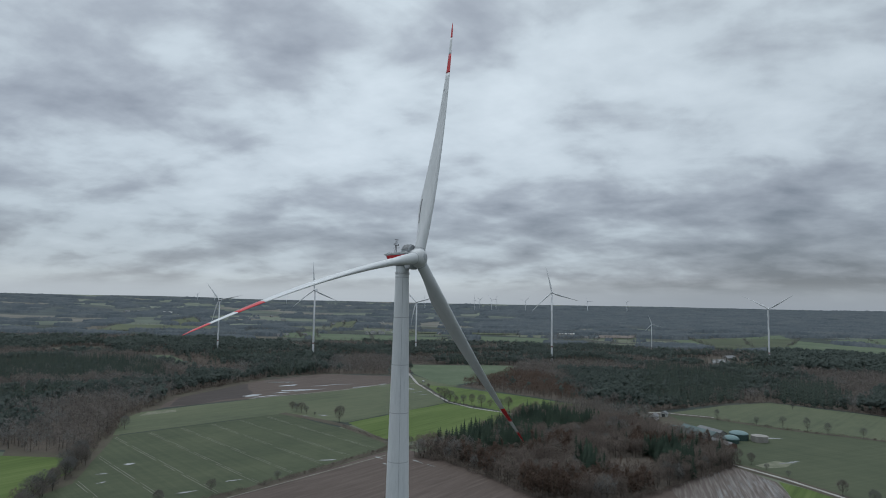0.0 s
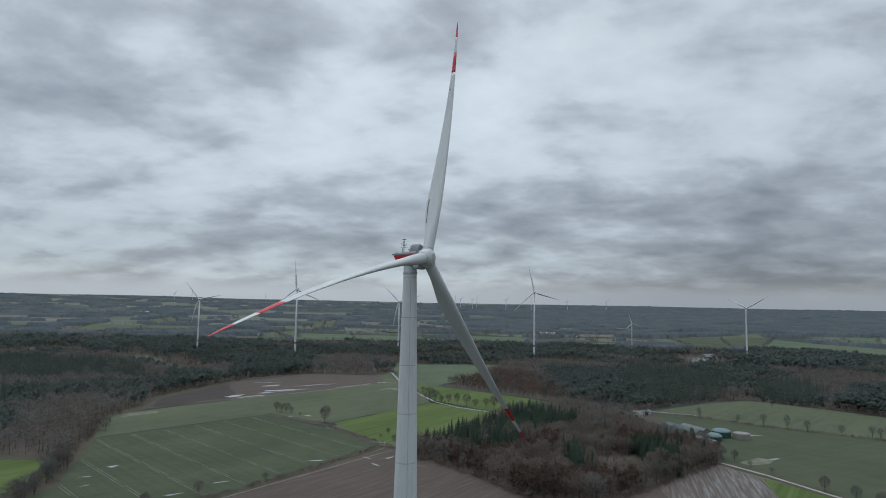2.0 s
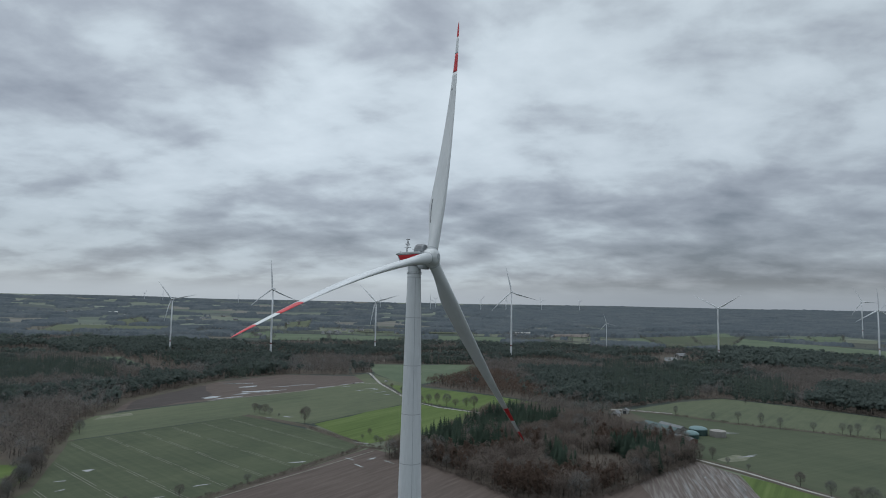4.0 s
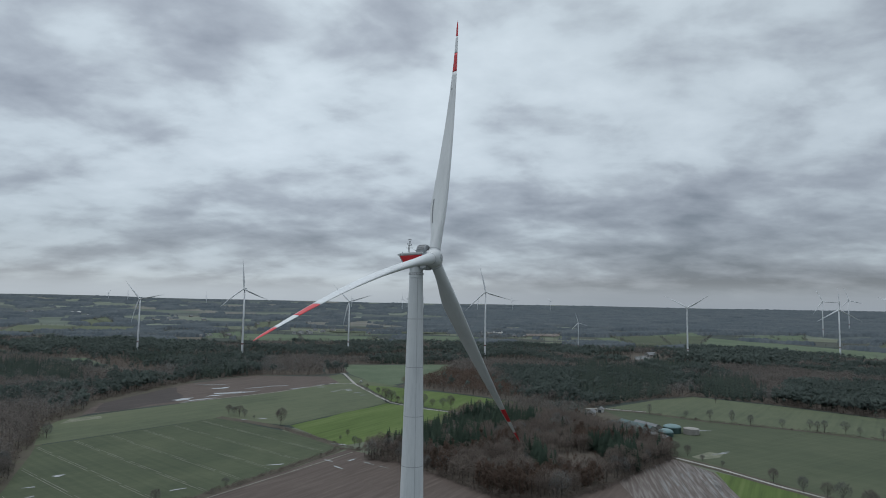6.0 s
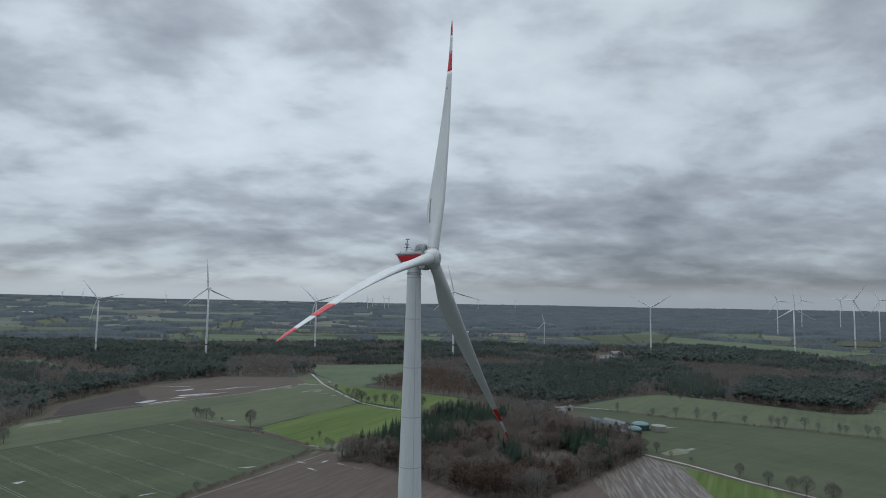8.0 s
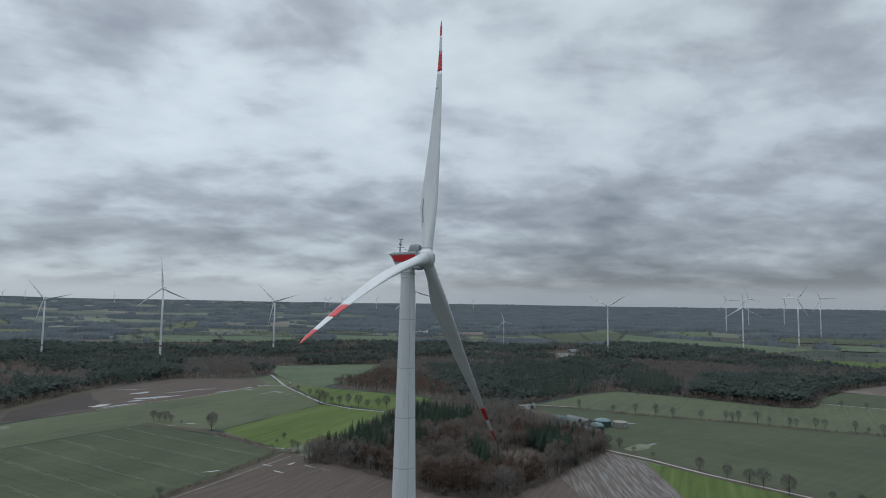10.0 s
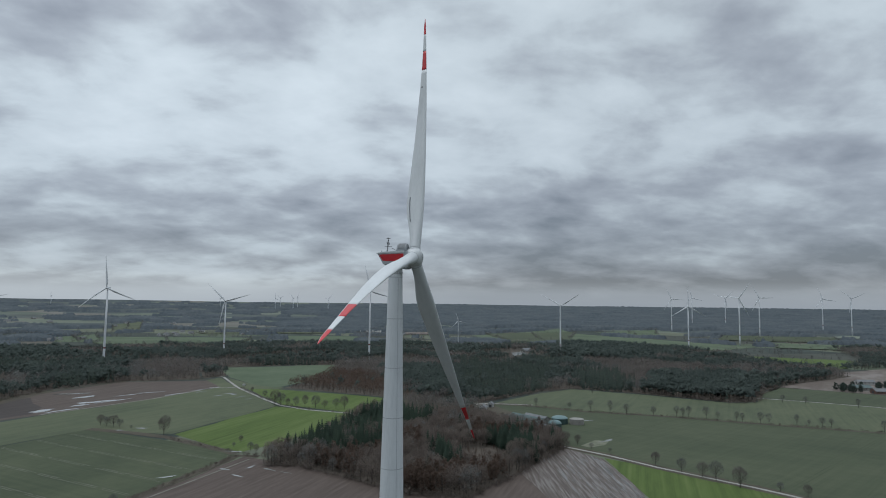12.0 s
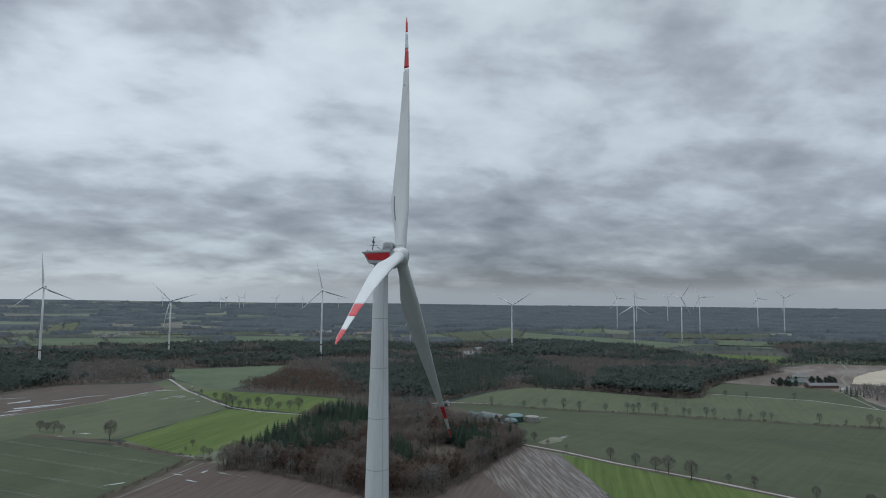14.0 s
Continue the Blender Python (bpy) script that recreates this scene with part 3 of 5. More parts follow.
def patch(name, poly, z, mat, label, category="field", rough_edge=1.5, seed=0):
    bm = bmesh.new()
    f = bm.faces.new([bm.verts.new((x, y, z + 1.06 * rise(x, y))) for x, y in ragged(poly, 25, rough_edge, seed)])
    f.normal_update()
    if f.normal.z < 0:
        f.normal_flip()
    bmesh.ops.triangulate(bm, faces=[f])
    me = bpy.data.meshes.new(name)
    bm.to_mesh(me)
    bm.free()
    me.materials.append(mat)
    return tagged(new(name, me), label, category, kind="structure")


G1 = [(-296, 496), (-250, 547), (-192, 609), (-125, 549), (-72, 488), (-146, 367), (-240, 250), (-262, 300), (-250, 370), (-268, 420)]
G2 = [(-298, 498), (-326, 560), (-328, 600), (-291, 646), (-252, 690), (-168, 772), (-100, 862), (-76, 850), (-46, 742), (-36, 696), (-125, 572), (-192, 610), (-250, 549)]
B1 = [(-322, 625), (-338, 700), (-325, 762), (-290, 850), (-225, 940), (-120, 935), (-100, 866), (-168, 776), (-254, 693)]
MEADOW = [(-122, 571), (-36, 694), (32, 632), (20, 580), (-48, 512), (-72, 492)]
B2 = [(-240, 242), (-146, 361), (-66, 480), (-50, 466), (-20, 455), (8, 418), (34, 376), (62, 362), (104, 400), (168, 456), (182, 411), (154, 313), (120, 200), (-100, 150)]
WETB2 = [(108, 390), (138, 428), (172, 446), (181, 411), (160, 330), (140, 300), (100, 330)]
MEADOW2 = [(184, 412), (156, 313), (122, 200), (300, 200), (252, 276), (233, 322), (205, 376)]
G3 = [(178, 455), (196, 419), (211, 380), (239, 325), (262, 270), (320, 180), (700, 180), (560, 370), (520, 392), (459, 440), (381, 504), (332, 547), (273, 585), (235, 628), (193, 656), (200, 560)]
G4 = [(200, 663), (278, 718), (342, 747), (400, 690), (468, 602), (505, 600), (528, 625), (575, 578), (612, 534), (623, 461), (640, 330), (525, 396), (460, 446), (382, 510), (333, 553), (275, 592), (237, 634)]
G5 = [(532, 632), (563, 655), (640, 700), (720, 600), (705, 545), (625, 470), (616, 537), (577, 585)]
FALLOW = [(565, 658), (700, 740), (858, 824), (1061, 870), (1200, 780), (1000, 600), (740, 470), (640, 465), (725, 600), (642, 704)]
SANDPIT = [(820, 636), (905, 690), (1004, 734), (1082, 757), (1180, 700), (960, 560), (850, 585)]
STRIP = [(-30, 826), (50, 762), (114, 700), (50, 656), (34, 640), (-30, 706), (-40, 745), (-66, 840)]
FAR1 = [(-112, 1103), (83, 1115), (60, 1000), (24, 912), (-30, 841), (-60, 880), (-90, 965)]
fields = [
    ("field_tramlines", G1, 0.10, crop_dark, "dark green winter cereal field with pale tramlines"),
    ("field_olive", G2, 0.14, crop_olive, "olive green winter cereal field beside a ploughed field"),
    ("field_ploughed_far", B1, 0.12, plough, "brown ploughed field with puddles along the wood"),
    ("field_meadow", MEADOW, 0.16, meadow, "bright green meadow beside a farm road"),
    ("field_ploughed_near", B2, 0.10, plough, "dark brown ploughed field below the turbine"),
    ("field_waterlogged", WETB2, 0.18, plough_wet, "waterlogged brown furrows shining with rain"),
    ("field_meadow_near", MEADOW2, 0.14, meadow, "bright green meadow beside a gravel track"),
    ("field_sage", G3, 0.12, crop_right, "wide grey-green winter cereal field"),
    ("field_hedged", G4, 0.14, crop_olive, "pale green field behind a hedge with trees"),
    ("field_corner", G5, 0.12, crop_right, "small green field beside a farmyard"),
    ("field_fallow", FALLOW, 0.10, plough_far, "brown fallow land round a farmyard"),
    ("sand_pit", SANDPIT, 0.3, sand, "pale sand pit behind a farm"),
    ("field_strip", STRIP, 0.12, meadow, "narrow bright green field behind roadside trees"),
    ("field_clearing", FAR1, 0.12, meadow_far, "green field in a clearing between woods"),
    ("field_margin", [(-350, 452), (-268, 300), (-250, 300), (-246, 370), (-264, 420), (-292, 496), (-322, 560), (-324, 600), (-318, 625), (-334, 700), (-320, 762), (-286, 850), (-300, 880), (-342, 765), (-356, 690), (-342, 600), (-316, 505), (-296, 436)], 0.06, verge, "rough brown grass along the edge of the wood"),
    ("field_headland", [(-102, 860), (-124, 930), (-104, 968), (-80, 858)], 0.09, crop_olive, "olive green headland beside a farm road"),
    ("field_roadside", [(-94, 966), (-60, 884), (-20, 840), (-30, 822), (-68, 838), (-78, 858)], 0.08, crop_olive, "olive green strip beside a farm road"),
    ("field_behind_wood", [(40, 650), (118, 705), (200, 668), (200, 560), (150, 540), (70, 610)], 0.07, verge, "rough brown grass between two woods"),
    ("field_edge", [(-360, 430), (-290, 428), (-268, 400), (-255, 330), (-250, 240), (-420, 240)], 0.1, meadow, "bright green meadow beside bare trees"),
]
for i, (name, poly, z, mat, label) in enumerate(fields):
    patch(name, poly, z, mat, label, seed=i)

def hull_order(poly):
    """Corners in turn round their middle."""
    mx, my = sum(p[0] for p in poly) / len(poly), sum(p[1] for p in poly) / len(poly)
    return sorted(poly, key=lambda p: math.atan2(p[1] - my, p[0] - mx))


# far fields, out to two and a half kilometres
far_fields = [
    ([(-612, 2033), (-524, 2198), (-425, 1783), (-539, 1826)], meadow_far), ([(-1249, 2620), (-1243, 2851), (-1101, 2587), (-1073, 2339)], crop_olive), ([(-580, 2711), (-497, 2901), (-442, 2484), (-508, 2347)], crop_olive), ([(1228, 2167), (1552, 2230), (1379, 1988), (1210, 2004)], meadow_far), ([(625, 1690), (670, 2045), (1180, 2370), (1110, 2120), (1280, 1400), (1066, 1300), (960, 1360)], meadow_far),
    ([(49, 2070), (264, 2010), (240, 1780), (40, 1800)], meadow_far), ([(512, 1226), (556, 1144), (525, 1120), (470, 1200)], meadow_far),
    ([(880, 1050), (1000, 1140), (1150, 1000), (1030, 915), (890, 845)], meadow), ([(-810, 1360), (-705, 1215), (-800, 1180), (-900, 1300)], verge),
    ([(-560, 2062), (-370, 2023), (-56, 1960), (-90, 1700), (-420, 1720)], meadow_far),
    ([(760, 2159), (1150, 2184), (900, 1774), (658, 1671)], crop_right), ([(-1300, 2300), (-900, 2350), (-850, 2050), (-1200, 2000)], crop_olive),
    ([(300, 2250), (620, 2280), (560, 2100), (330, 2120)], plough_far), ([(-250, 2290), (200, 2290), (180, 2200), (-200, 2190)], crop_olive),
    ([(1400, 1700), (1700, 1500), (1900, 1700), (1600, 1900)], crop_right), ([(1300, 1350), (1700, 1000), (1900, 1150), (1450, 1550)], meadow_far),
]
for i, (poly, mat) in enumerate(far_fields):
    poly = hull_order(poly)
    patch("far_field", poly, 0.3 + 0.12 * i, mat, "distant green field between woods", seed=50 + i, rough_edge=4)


def ribbon(name, pts, width, z, mat, label, category, kind="structure", seed=0):
    """A track or verge that follows a line, slightly uneven in width."""
    rng = random.Random(seed)
    fine = []
    for (x0, y0), (x1, y1) in zip(pts, pts[1:]):
        k = max(1, int(math.hypot(x1 - x0, y1 - y0) / 12))
        fine += [(x0 + (x1 - x0) * i / k, y0 + (y1 - y0) * i / k) for i in range(k)]
    fine.append(pts[-1])
    bm, rows = bmesh.new(), []
    for i, (x, y) in enumerate(fine):
        a, b = fine[max(0, i - 1)], fine[min(len(fine) - 1, i + 1)]
        d = Vector((b[0] - a[0], b[1] - a[1])).normalized()
        w = width * rng.uniform(0.42, 0.58)
        rows.append((bm.verts.new((x - d.y * w, y + d.x * w, z)), bm.verts.new((x + d.y * w, y - d.x * w, z))))
    for (a, b), (c, d) in zip(rows, rows[1:]):
        bm.faces.new((b, d, c, a))
    me = bpy.data.meshes.new(name)
    bm.to_mesh(me)
    bm.free()
    me.materials.append(mat)
    return tagged(new(name, me), label, category, kind=kind)


ROAD1 = [(-130, 1010), (-99, 970), (-78, 855), (-46, 743), (-31, 699), (-6, 665), (32, 636), (60, 620)]
ROAD2 = [(150, 480), (173, 452), (191, 418), (207, 377), (235, 323), (257, 272), (300, 195)]
HEDGE = [(193, 659), (235, 631), (273, 588), (332, 550), (381, 507), (459, 443), (520, 395), (600, 320)]
TRACK = [(505, 640), (528, 627), (573, 582), (613, 537), (625, 461), (640, 380)]
BOUND = [(-250, 236), (-181, 320), (-146, 364), (-110, 420), (-70, 484), (-56, 478)]
ribbon("road", ROAD1, 3.6, 0.24, gravel, "pale wet farm road between fields", "road", seed=1)
ribbon("road", ROAD2, 2.6, 0.24, gravel, "pale gravel track beside a row of trees", "road", seed=2)
ribbon("road", TRACK, 3.2, 0.22, gravel, "pale farm track along a field edge", "road", seed=3)
ribbon("road", [(767, 600), (700, 560), (625, 470)], 3, 0.26, mud, "pale farm track to a yard", "road", seed=4)
ribbon("road", [(771, 605), (860, 680), (1011, 776), (1100, 850)], 4, 0.28, mud, "pale sandy farm road", "road", seed=5)
ribbon("road", [(176, 660), (193, 662), (235, 640)], 5, 0.26, gravel, "short pale access road", "road", seed=6)
ribbon("road", [(-62, 472), (-106, 411), (-166, 329), (-241, 235)], 1.3, 0.25, mud, "muddy pale field track", "road", seed=7)
ribbon("verge", HEDGE, 7.0, 0.20, verge, "rough brown grass verge under a hedge", "verge", seed=8)
ribbon("verge", BOUND, 7.0, 0.19, verge, "rough brown grass verge between two fields", "verge", seed=9)
ribbon("verge", ROAD2, 11.0, 0.20, verge, "rough grass verge along a gravel track", "verge", seed=10)
ribbon("verge", [(-194, 612), (-160, 588), (-125, 560), (-72, 491)], 9.0, 0.20, verge, "rough grass strip between two green fields", "verge", seed=11)
ribbon("verge", [(-336, 690), (-290, 870), (-220, 950), (-110, 950)], 8.0, 0.20, verge, "rough verge along the wood's edge", "verge", seed=12)
ribbon("verge", [(-255, 692), (-168, 774), (-100, 864)], 3.0, 0.22, mud, "pale grassy strip between two fields", "verge", seed=13)

patch("wet_hollow", [(-317, 637), (-332, 700), (-324, 770), (-296, 812), (-282, 770), (-265, 740), (-262, 700), (-294, 652)], 0.18, plough_dark, "dark waterlogged corner of a ploughed field", "field", 5, 77)
patch("bleached_patch", [(-320, 580), (-322, 602), (-302, 618), (-296, 606), (-306, 596)], 0.19, mud_green, "bleached patch in a green cereal field", "field", 3, 78)
patch("bleached_patch", [(188, 452), (210, 467), (217, 459), (208, 449), (191, 444)], 0.19, mud_green, "bleached patch in a green cereal field", "field", 2, 79)

# pairs of pale wheel tracks across the cereal field
def chord_in(poly, px, py, ux, uy):
    """Where a line enters and leaves a field."""
    cuts = []
    for (x0, y0), (x1, y1) in zip(poly, poly[1:] + poly[:1]):
        ex, ey = x1 - x0, y1 - y0
        den = ux * ey - uy * ex
        if abs(den) < 1e-9:
            continue
        s = ((x0 - px) * ey - (y0 - py) * ex) / den
        w = ((x0 - px) * uy - (y0 - py) * ux) / den
        if 0 <= w < 1:
            cuts.append(s)
    return (min(cuts) + 5, max(cuts) - 5) if len(cuts) > 1 else None


rng = random.Random(31)
for k in range(9):
    off = 64 + 27 * k
    for s in (-1, 1):
        px, py = (off + s * 0.95) * 0.70, (off + s * 0.95) * 0.71
        cut = chord_in(G1, px, py, 0.71, -0.70)
        if not cut:
            continue
        pos = cut[0]
        while pos < cut[1] - 6:
            end = min(cut[1], pos + rng.uniform(18, 60))
            ribbon("wheel_track", [(px + 0.71 * pos, py - 0.70 * pos), (px + 0.71 * end, py - 0.70 * end)], 0.34, 0.16, mud, "pale bare wheel track in winter cereal", "track", seed=int(pos * 7) % 1000)
            pos = end + rng.uniform(2, 14)
for k, (p, q) in enumerate([((470, 422), (254, 316)), ((482, 402), (258, 279)), ((556, 390), (312, 295)), ((402, 482), (238, 400)), ((340, 535), (222, 470))]):
    for s in (0, 1):
        ribbon("wheel_track", [(p[0] + 2 * s, p[1] - 2 * s), (q[0] + 2 * s, q[1] - 2 * s)], 0.7, 0.16, crop_dark, "faint darker wheel track in a cereal field", "track", seed=60 + 2 * k + s)


def puddle(x, y, rx, ry, turn, seed):
    rng = random.Random(seed)
    ph = [rng.uniform(0, 6.28) for _ in range(4)]
    bm = bmesh.new()
    vs = []
    for k in range(28):
        a = 2 * math.pi * k / 28
        r = 1 + 0.25 * math.sin(2 * a + ph[0]) + 0.18 * math.sin(3 * a + ph[1]) + 0.15 * math.sin(5 * a + ph[2])
        u, v = rx * r * math.cos(a), ry * r * math.sin(a)
        vs.append(bm.verts.new((x + u * math.cos(turn) - v * math.sin(turn), y + u * math.sin(turn) + v * math.cos(turn), 0.27)))
    f = bm.faces.new(vs)
    bmesh.ops.triangulate(bm, faces=[f])
    me = bpy.data.meshes.new("puddle")
    bm.to_mesh(me)
    bm.free()
    me.materials.append(water)
    tagged(new("puddle", me), "shallow rain puddle standing in a field", "puddle", group="puddles in the fields")


for i, (x, y, rx, ry, a) in enumerate([(-240, 415, 3.2, 2.2, 0), (-112, 438, 4.5, 1.4, 0.2), (-259, 717, 11, 6, 0.75), (-240, 716, 14, 3.0, 0.75), (-222, 766, 15, 6, 0.5), (-232, 745, 10, 3, 0.8), (-241, 806, 15, 4, 0.7), (-262, 836, 16, 3.5, 0.1), (-198, 812, 12, 2.5, 0.6), (-177, 828, 14, 2.0, 0.4), (-147, 808, 16, 1.6, 0.85), (-120, 840, 12, 1.6, 0.8), (-205, 770, 18, 2.2, 0.8), (-244, 391, 2.6, 1.2, 0.4),
                                          (-234, 373, 2.2, 1.0, 0.8), (-177, 359, 5, 1.1, 0.5), (-159, 384, 4, 1.0, 0.6), (216, 461, 6, 1.0, 0.3), (222, 465, 4, 0.8, 0.3), (210, 459, 3, 0.7, 0.3), (-152, 604, 5, 1.4, -0.5), (-73, 497, 5.5, 1.3, -0.5), (-168, 599, 3, 1.0, -0.5), (-62, 449, 4, 1.0, 0.8), (-82, 790, 8, 1.1, 0.8), (-72, 772, 7, 1.0, 0.8), (-98, 785, 8, 1.0, 0.8), (-64, 752, 5, 0.8, 0.8), (-110, 850, 12, 1.6, 0.8),
                                          (-50, 440, 6, 0.9, -0.8), (-70, 430, 5, 0.8, -0.8), (-78, 448, 4, 0.8, -0.8), (-40, 430, 4, 0.6, -0.8), (-120, 820, 6, 1.5, 0.4), (245, 545, 8, 1.6, 0.1), (-85, 800, 7, 1.6, 0.3), (750, 600, 14, 4, 0.5), (780, 612, 10, 3, 0.5)]):
    puddle(x, y, rx, ry, a, i)
# wet furrows that mirror the sky
rng = random.Random(5)
for k in range(210):
    y = 318 + 112 * rng.random()
    edge = 155 + 26 * (y - 313) / 98 if y < 411 else 180
    x = edge - 1.5 - 40 * rng.random() ** 1.6
    L = rng.uniform(5, 30) * (0.6 + 0.4 * rng.random())
    ribbon("wet_furrow", [(x, y), (x - 0.27 * L, y - 0.96 * L)], rng.uniform(0.08, 0.34), 0.30, water, "water standing in a ploughed furrow", "puddle", kind="structure", seed=100 + k)
patch("pond", [(475, 1240), (509, 1330), (550, 1360), (535, 1295)], 0.35, water, "small pond in a wood clearing", "pond")


# ---- trees ----
def tri_tube(a, b, r0, r1, n=4):
    """A tapered limb as arrays of corners and triangles."""
    a, b = np.array(a, float), np.array(b, float)
    d = b - a
    d /= np.linalg.norm(d) + 1e-9
    p = np.cross(d, (0.3, 0.9, 0.2))
    p /= np.linalg.norm(p)
    q = np.cross(d, p)
    ang = np.arange(n) * 2 * np.pi / n
    ring = np.cos(ang)[:, None] * p + np.sin(ang)[:, None] * q
    v = np.vstack([a + ring * r0, b + ring * r1])
    f = []
    for i in range(n):
        j = (i + 1) % n
        f += [(i, j, n + j), (i, n + j, n + i)]
    return v, np.array(f)


def gather(pieces):
    vs, fs, ix, o = [], [], [], 0
    for v, f, m in pieces:
        vs.append(v)
        fs.append(np.asarray(f) + o)
        ix.append(np.full(len(f), m))
        o += len(v)
    return np.vstack(vs), np.vstack(fs), np.concatenate(ix)


def spruce(seed, tiers=9, spikes=11, wide=0.17, bare=0.08):
    """A conifer of height 1: trunk and drooping ragged tiers (0 wood, 1 needles)."""
    rng = np.random.default_rng(seed)
    pieces = [(*tri_tube((0, 0, -0.02), (0, 0, 0.9), 0.016, 0.003, 4), 0)]
    for k in range(tiers):
        u = k / (tiers - 1)
        z1 = bare + (0.97 - bare) * (u * 0.86 + 0.14)
        r = wide * (1 - u) ** 0.8 * rng.uniform(0.85, 1.12) + 0.018
        drop = 0.9 / tiers + 0.05 * (1 - u)
        v, f = [(0, 0, z1)], []
        n = spikes if u < 0.7 else max(5, spikes - 4)
        off = rng.random() * 6
        for i in range(n):
            a0 = off + 2 * math.pi * i / n
            a1 = off + 2 * math.pi * (i + 0.5) / n
            rr = r * rng.uniform(0.7, 1.2)
            v.append((rr * math.cos(a0), rr * math.sin(a0), z1 - drop * rng.uniform(0.8, 1.2)))
            v.append((rr * 0.55 * math.cos(a1), rr * 0.55 * math.sin(a1), z1 - drop * 0.55))
        m = 2 * n
        for i in range(m):
            f.append((0, 1 + i, 1 + (i + 1) % m))
        pieces.append((np.array(v), np.array(f), 1))
    return gather(pieces)


def clump_tree(seed, blobs=9, leaves=12, low=0.42, wide=0.2, size=0.085):
    """A pine or leafy tree of height 1: a bare stem below an uneven crown of leaf tufts (0 wood, 1 leaves)."""
    rng = np.random.default_rng(seed)
    pieces = [(*tri_tube((0, 0, -0.02), (0, 0, 0.8), 0.014, 0.005, 4), 0)]
    for b in range(blobs):
        u = b / max(1, blobs - 1)
        z = low + (0.94 - low) * u
        rr = wide * math.sqrt(max(0.05, 1 - (2 * u - 0.85) ** 2)) * rng.uniform(0.35, 0.9)
        a = b * 2.4 + rng.random()
        c = np.array((rr * math.cos(a), rr * math.sin(a), z))
        v, f = [], []
        for k in range(leaves):
            d = rng.normal(0, 1, 3)
            d /= np.linalg.norm(d)
            o = c + d * size * rng.uniform(0.3, 1.1) * np.array((1.2, 1.2, 0.8))
            p, q = rng.normal(0, 1, 3) * size * 0.45, rng.normal(0, 1, 3) * size * 0.45
            v += [o - p, o + p, o + q]
            f.append((len(v) - 3, len(v) - 2, len(v) - 1))
        pieces.append((np.array(v), np.array(f), 1))
    return gather(pieces)


def dome_tree(seed, n, wide=0.25, low=0.3, length=0.10, width=0.009, sides=4, limbs=0, soft=0.55):
    """A leafless tree of height 1 whose fine twigs radiate into a rounded, uneven crown (0 wood, 1 twigs)."""
    rng = np.random.default_rng(seed)
    pieces = [(*tri_tube((0, 0, -0.02), (rng.normal(0, 0.015), rng.normal(0, 0.015), 0.75), 0.017, 0.004, sides), 0)]
    mid, tall = low + (1 - low) * 0.45, (1 - low) * 0.52
    lumps = rng.normal(0, 1, (6, 3))
    lumps /= np.linalg.norm(lumps, axis=1)[:, None]
    for i in range(limbs):
        a = i * 2.4 + rng.random()
        h = low * 0.8 + (0.62 - low * 0.8) * i / limbs
        e = np.array((math.cos(a) * wide * 0.8, math.sin(a) * wide * 0.8, h + wide * rng.uniform(0.6, 1.1)))
        pieces.append((*tri_tube((0, 0, h), e, 0.007, 0.002, 3), 0))
    d = rng.normal(0, 1, (n, 3))
    d[:, 2] = np.abs(d[:, 2]) * np.where(rng.random(n) < 0.72, 1, -0.8)
    d /= np.linalg.norm(d, axis=1)[:, None]
    r = rng.uniform(0.45, 1.0, n) ** 0.6 * (0.84 + 0.22 * np.max(d @ lumps.T, axis=1))
    s = d * np.array((wide, wide, tall)) * r[:, None] + np.array((0, 0, mid))
    way = d + rng.normal(0, soft, (n, 3)) + np.array((0, 0, 0.3))
    way /= np.linalg.norm(way, axis=1)[:, None]
    p = np.cross(way, rng.normal(0, 1, (n, 3)))
    p *= width / (np.linalg.norm(p, axis=1)[:, None] + 1e-9)
    L = length * rng.uniform(0.6, 1.25, n)[:, None]
    v = np.stack([s - way * L * 0.5 - p, s - way * L * 0.5 + p, s + way * L * 0.5], 1).reshape(-1, 3)
    pieces.append((v, np.arange(3 * n).reshape(-1, 3), 1))
    return gather(pieces)


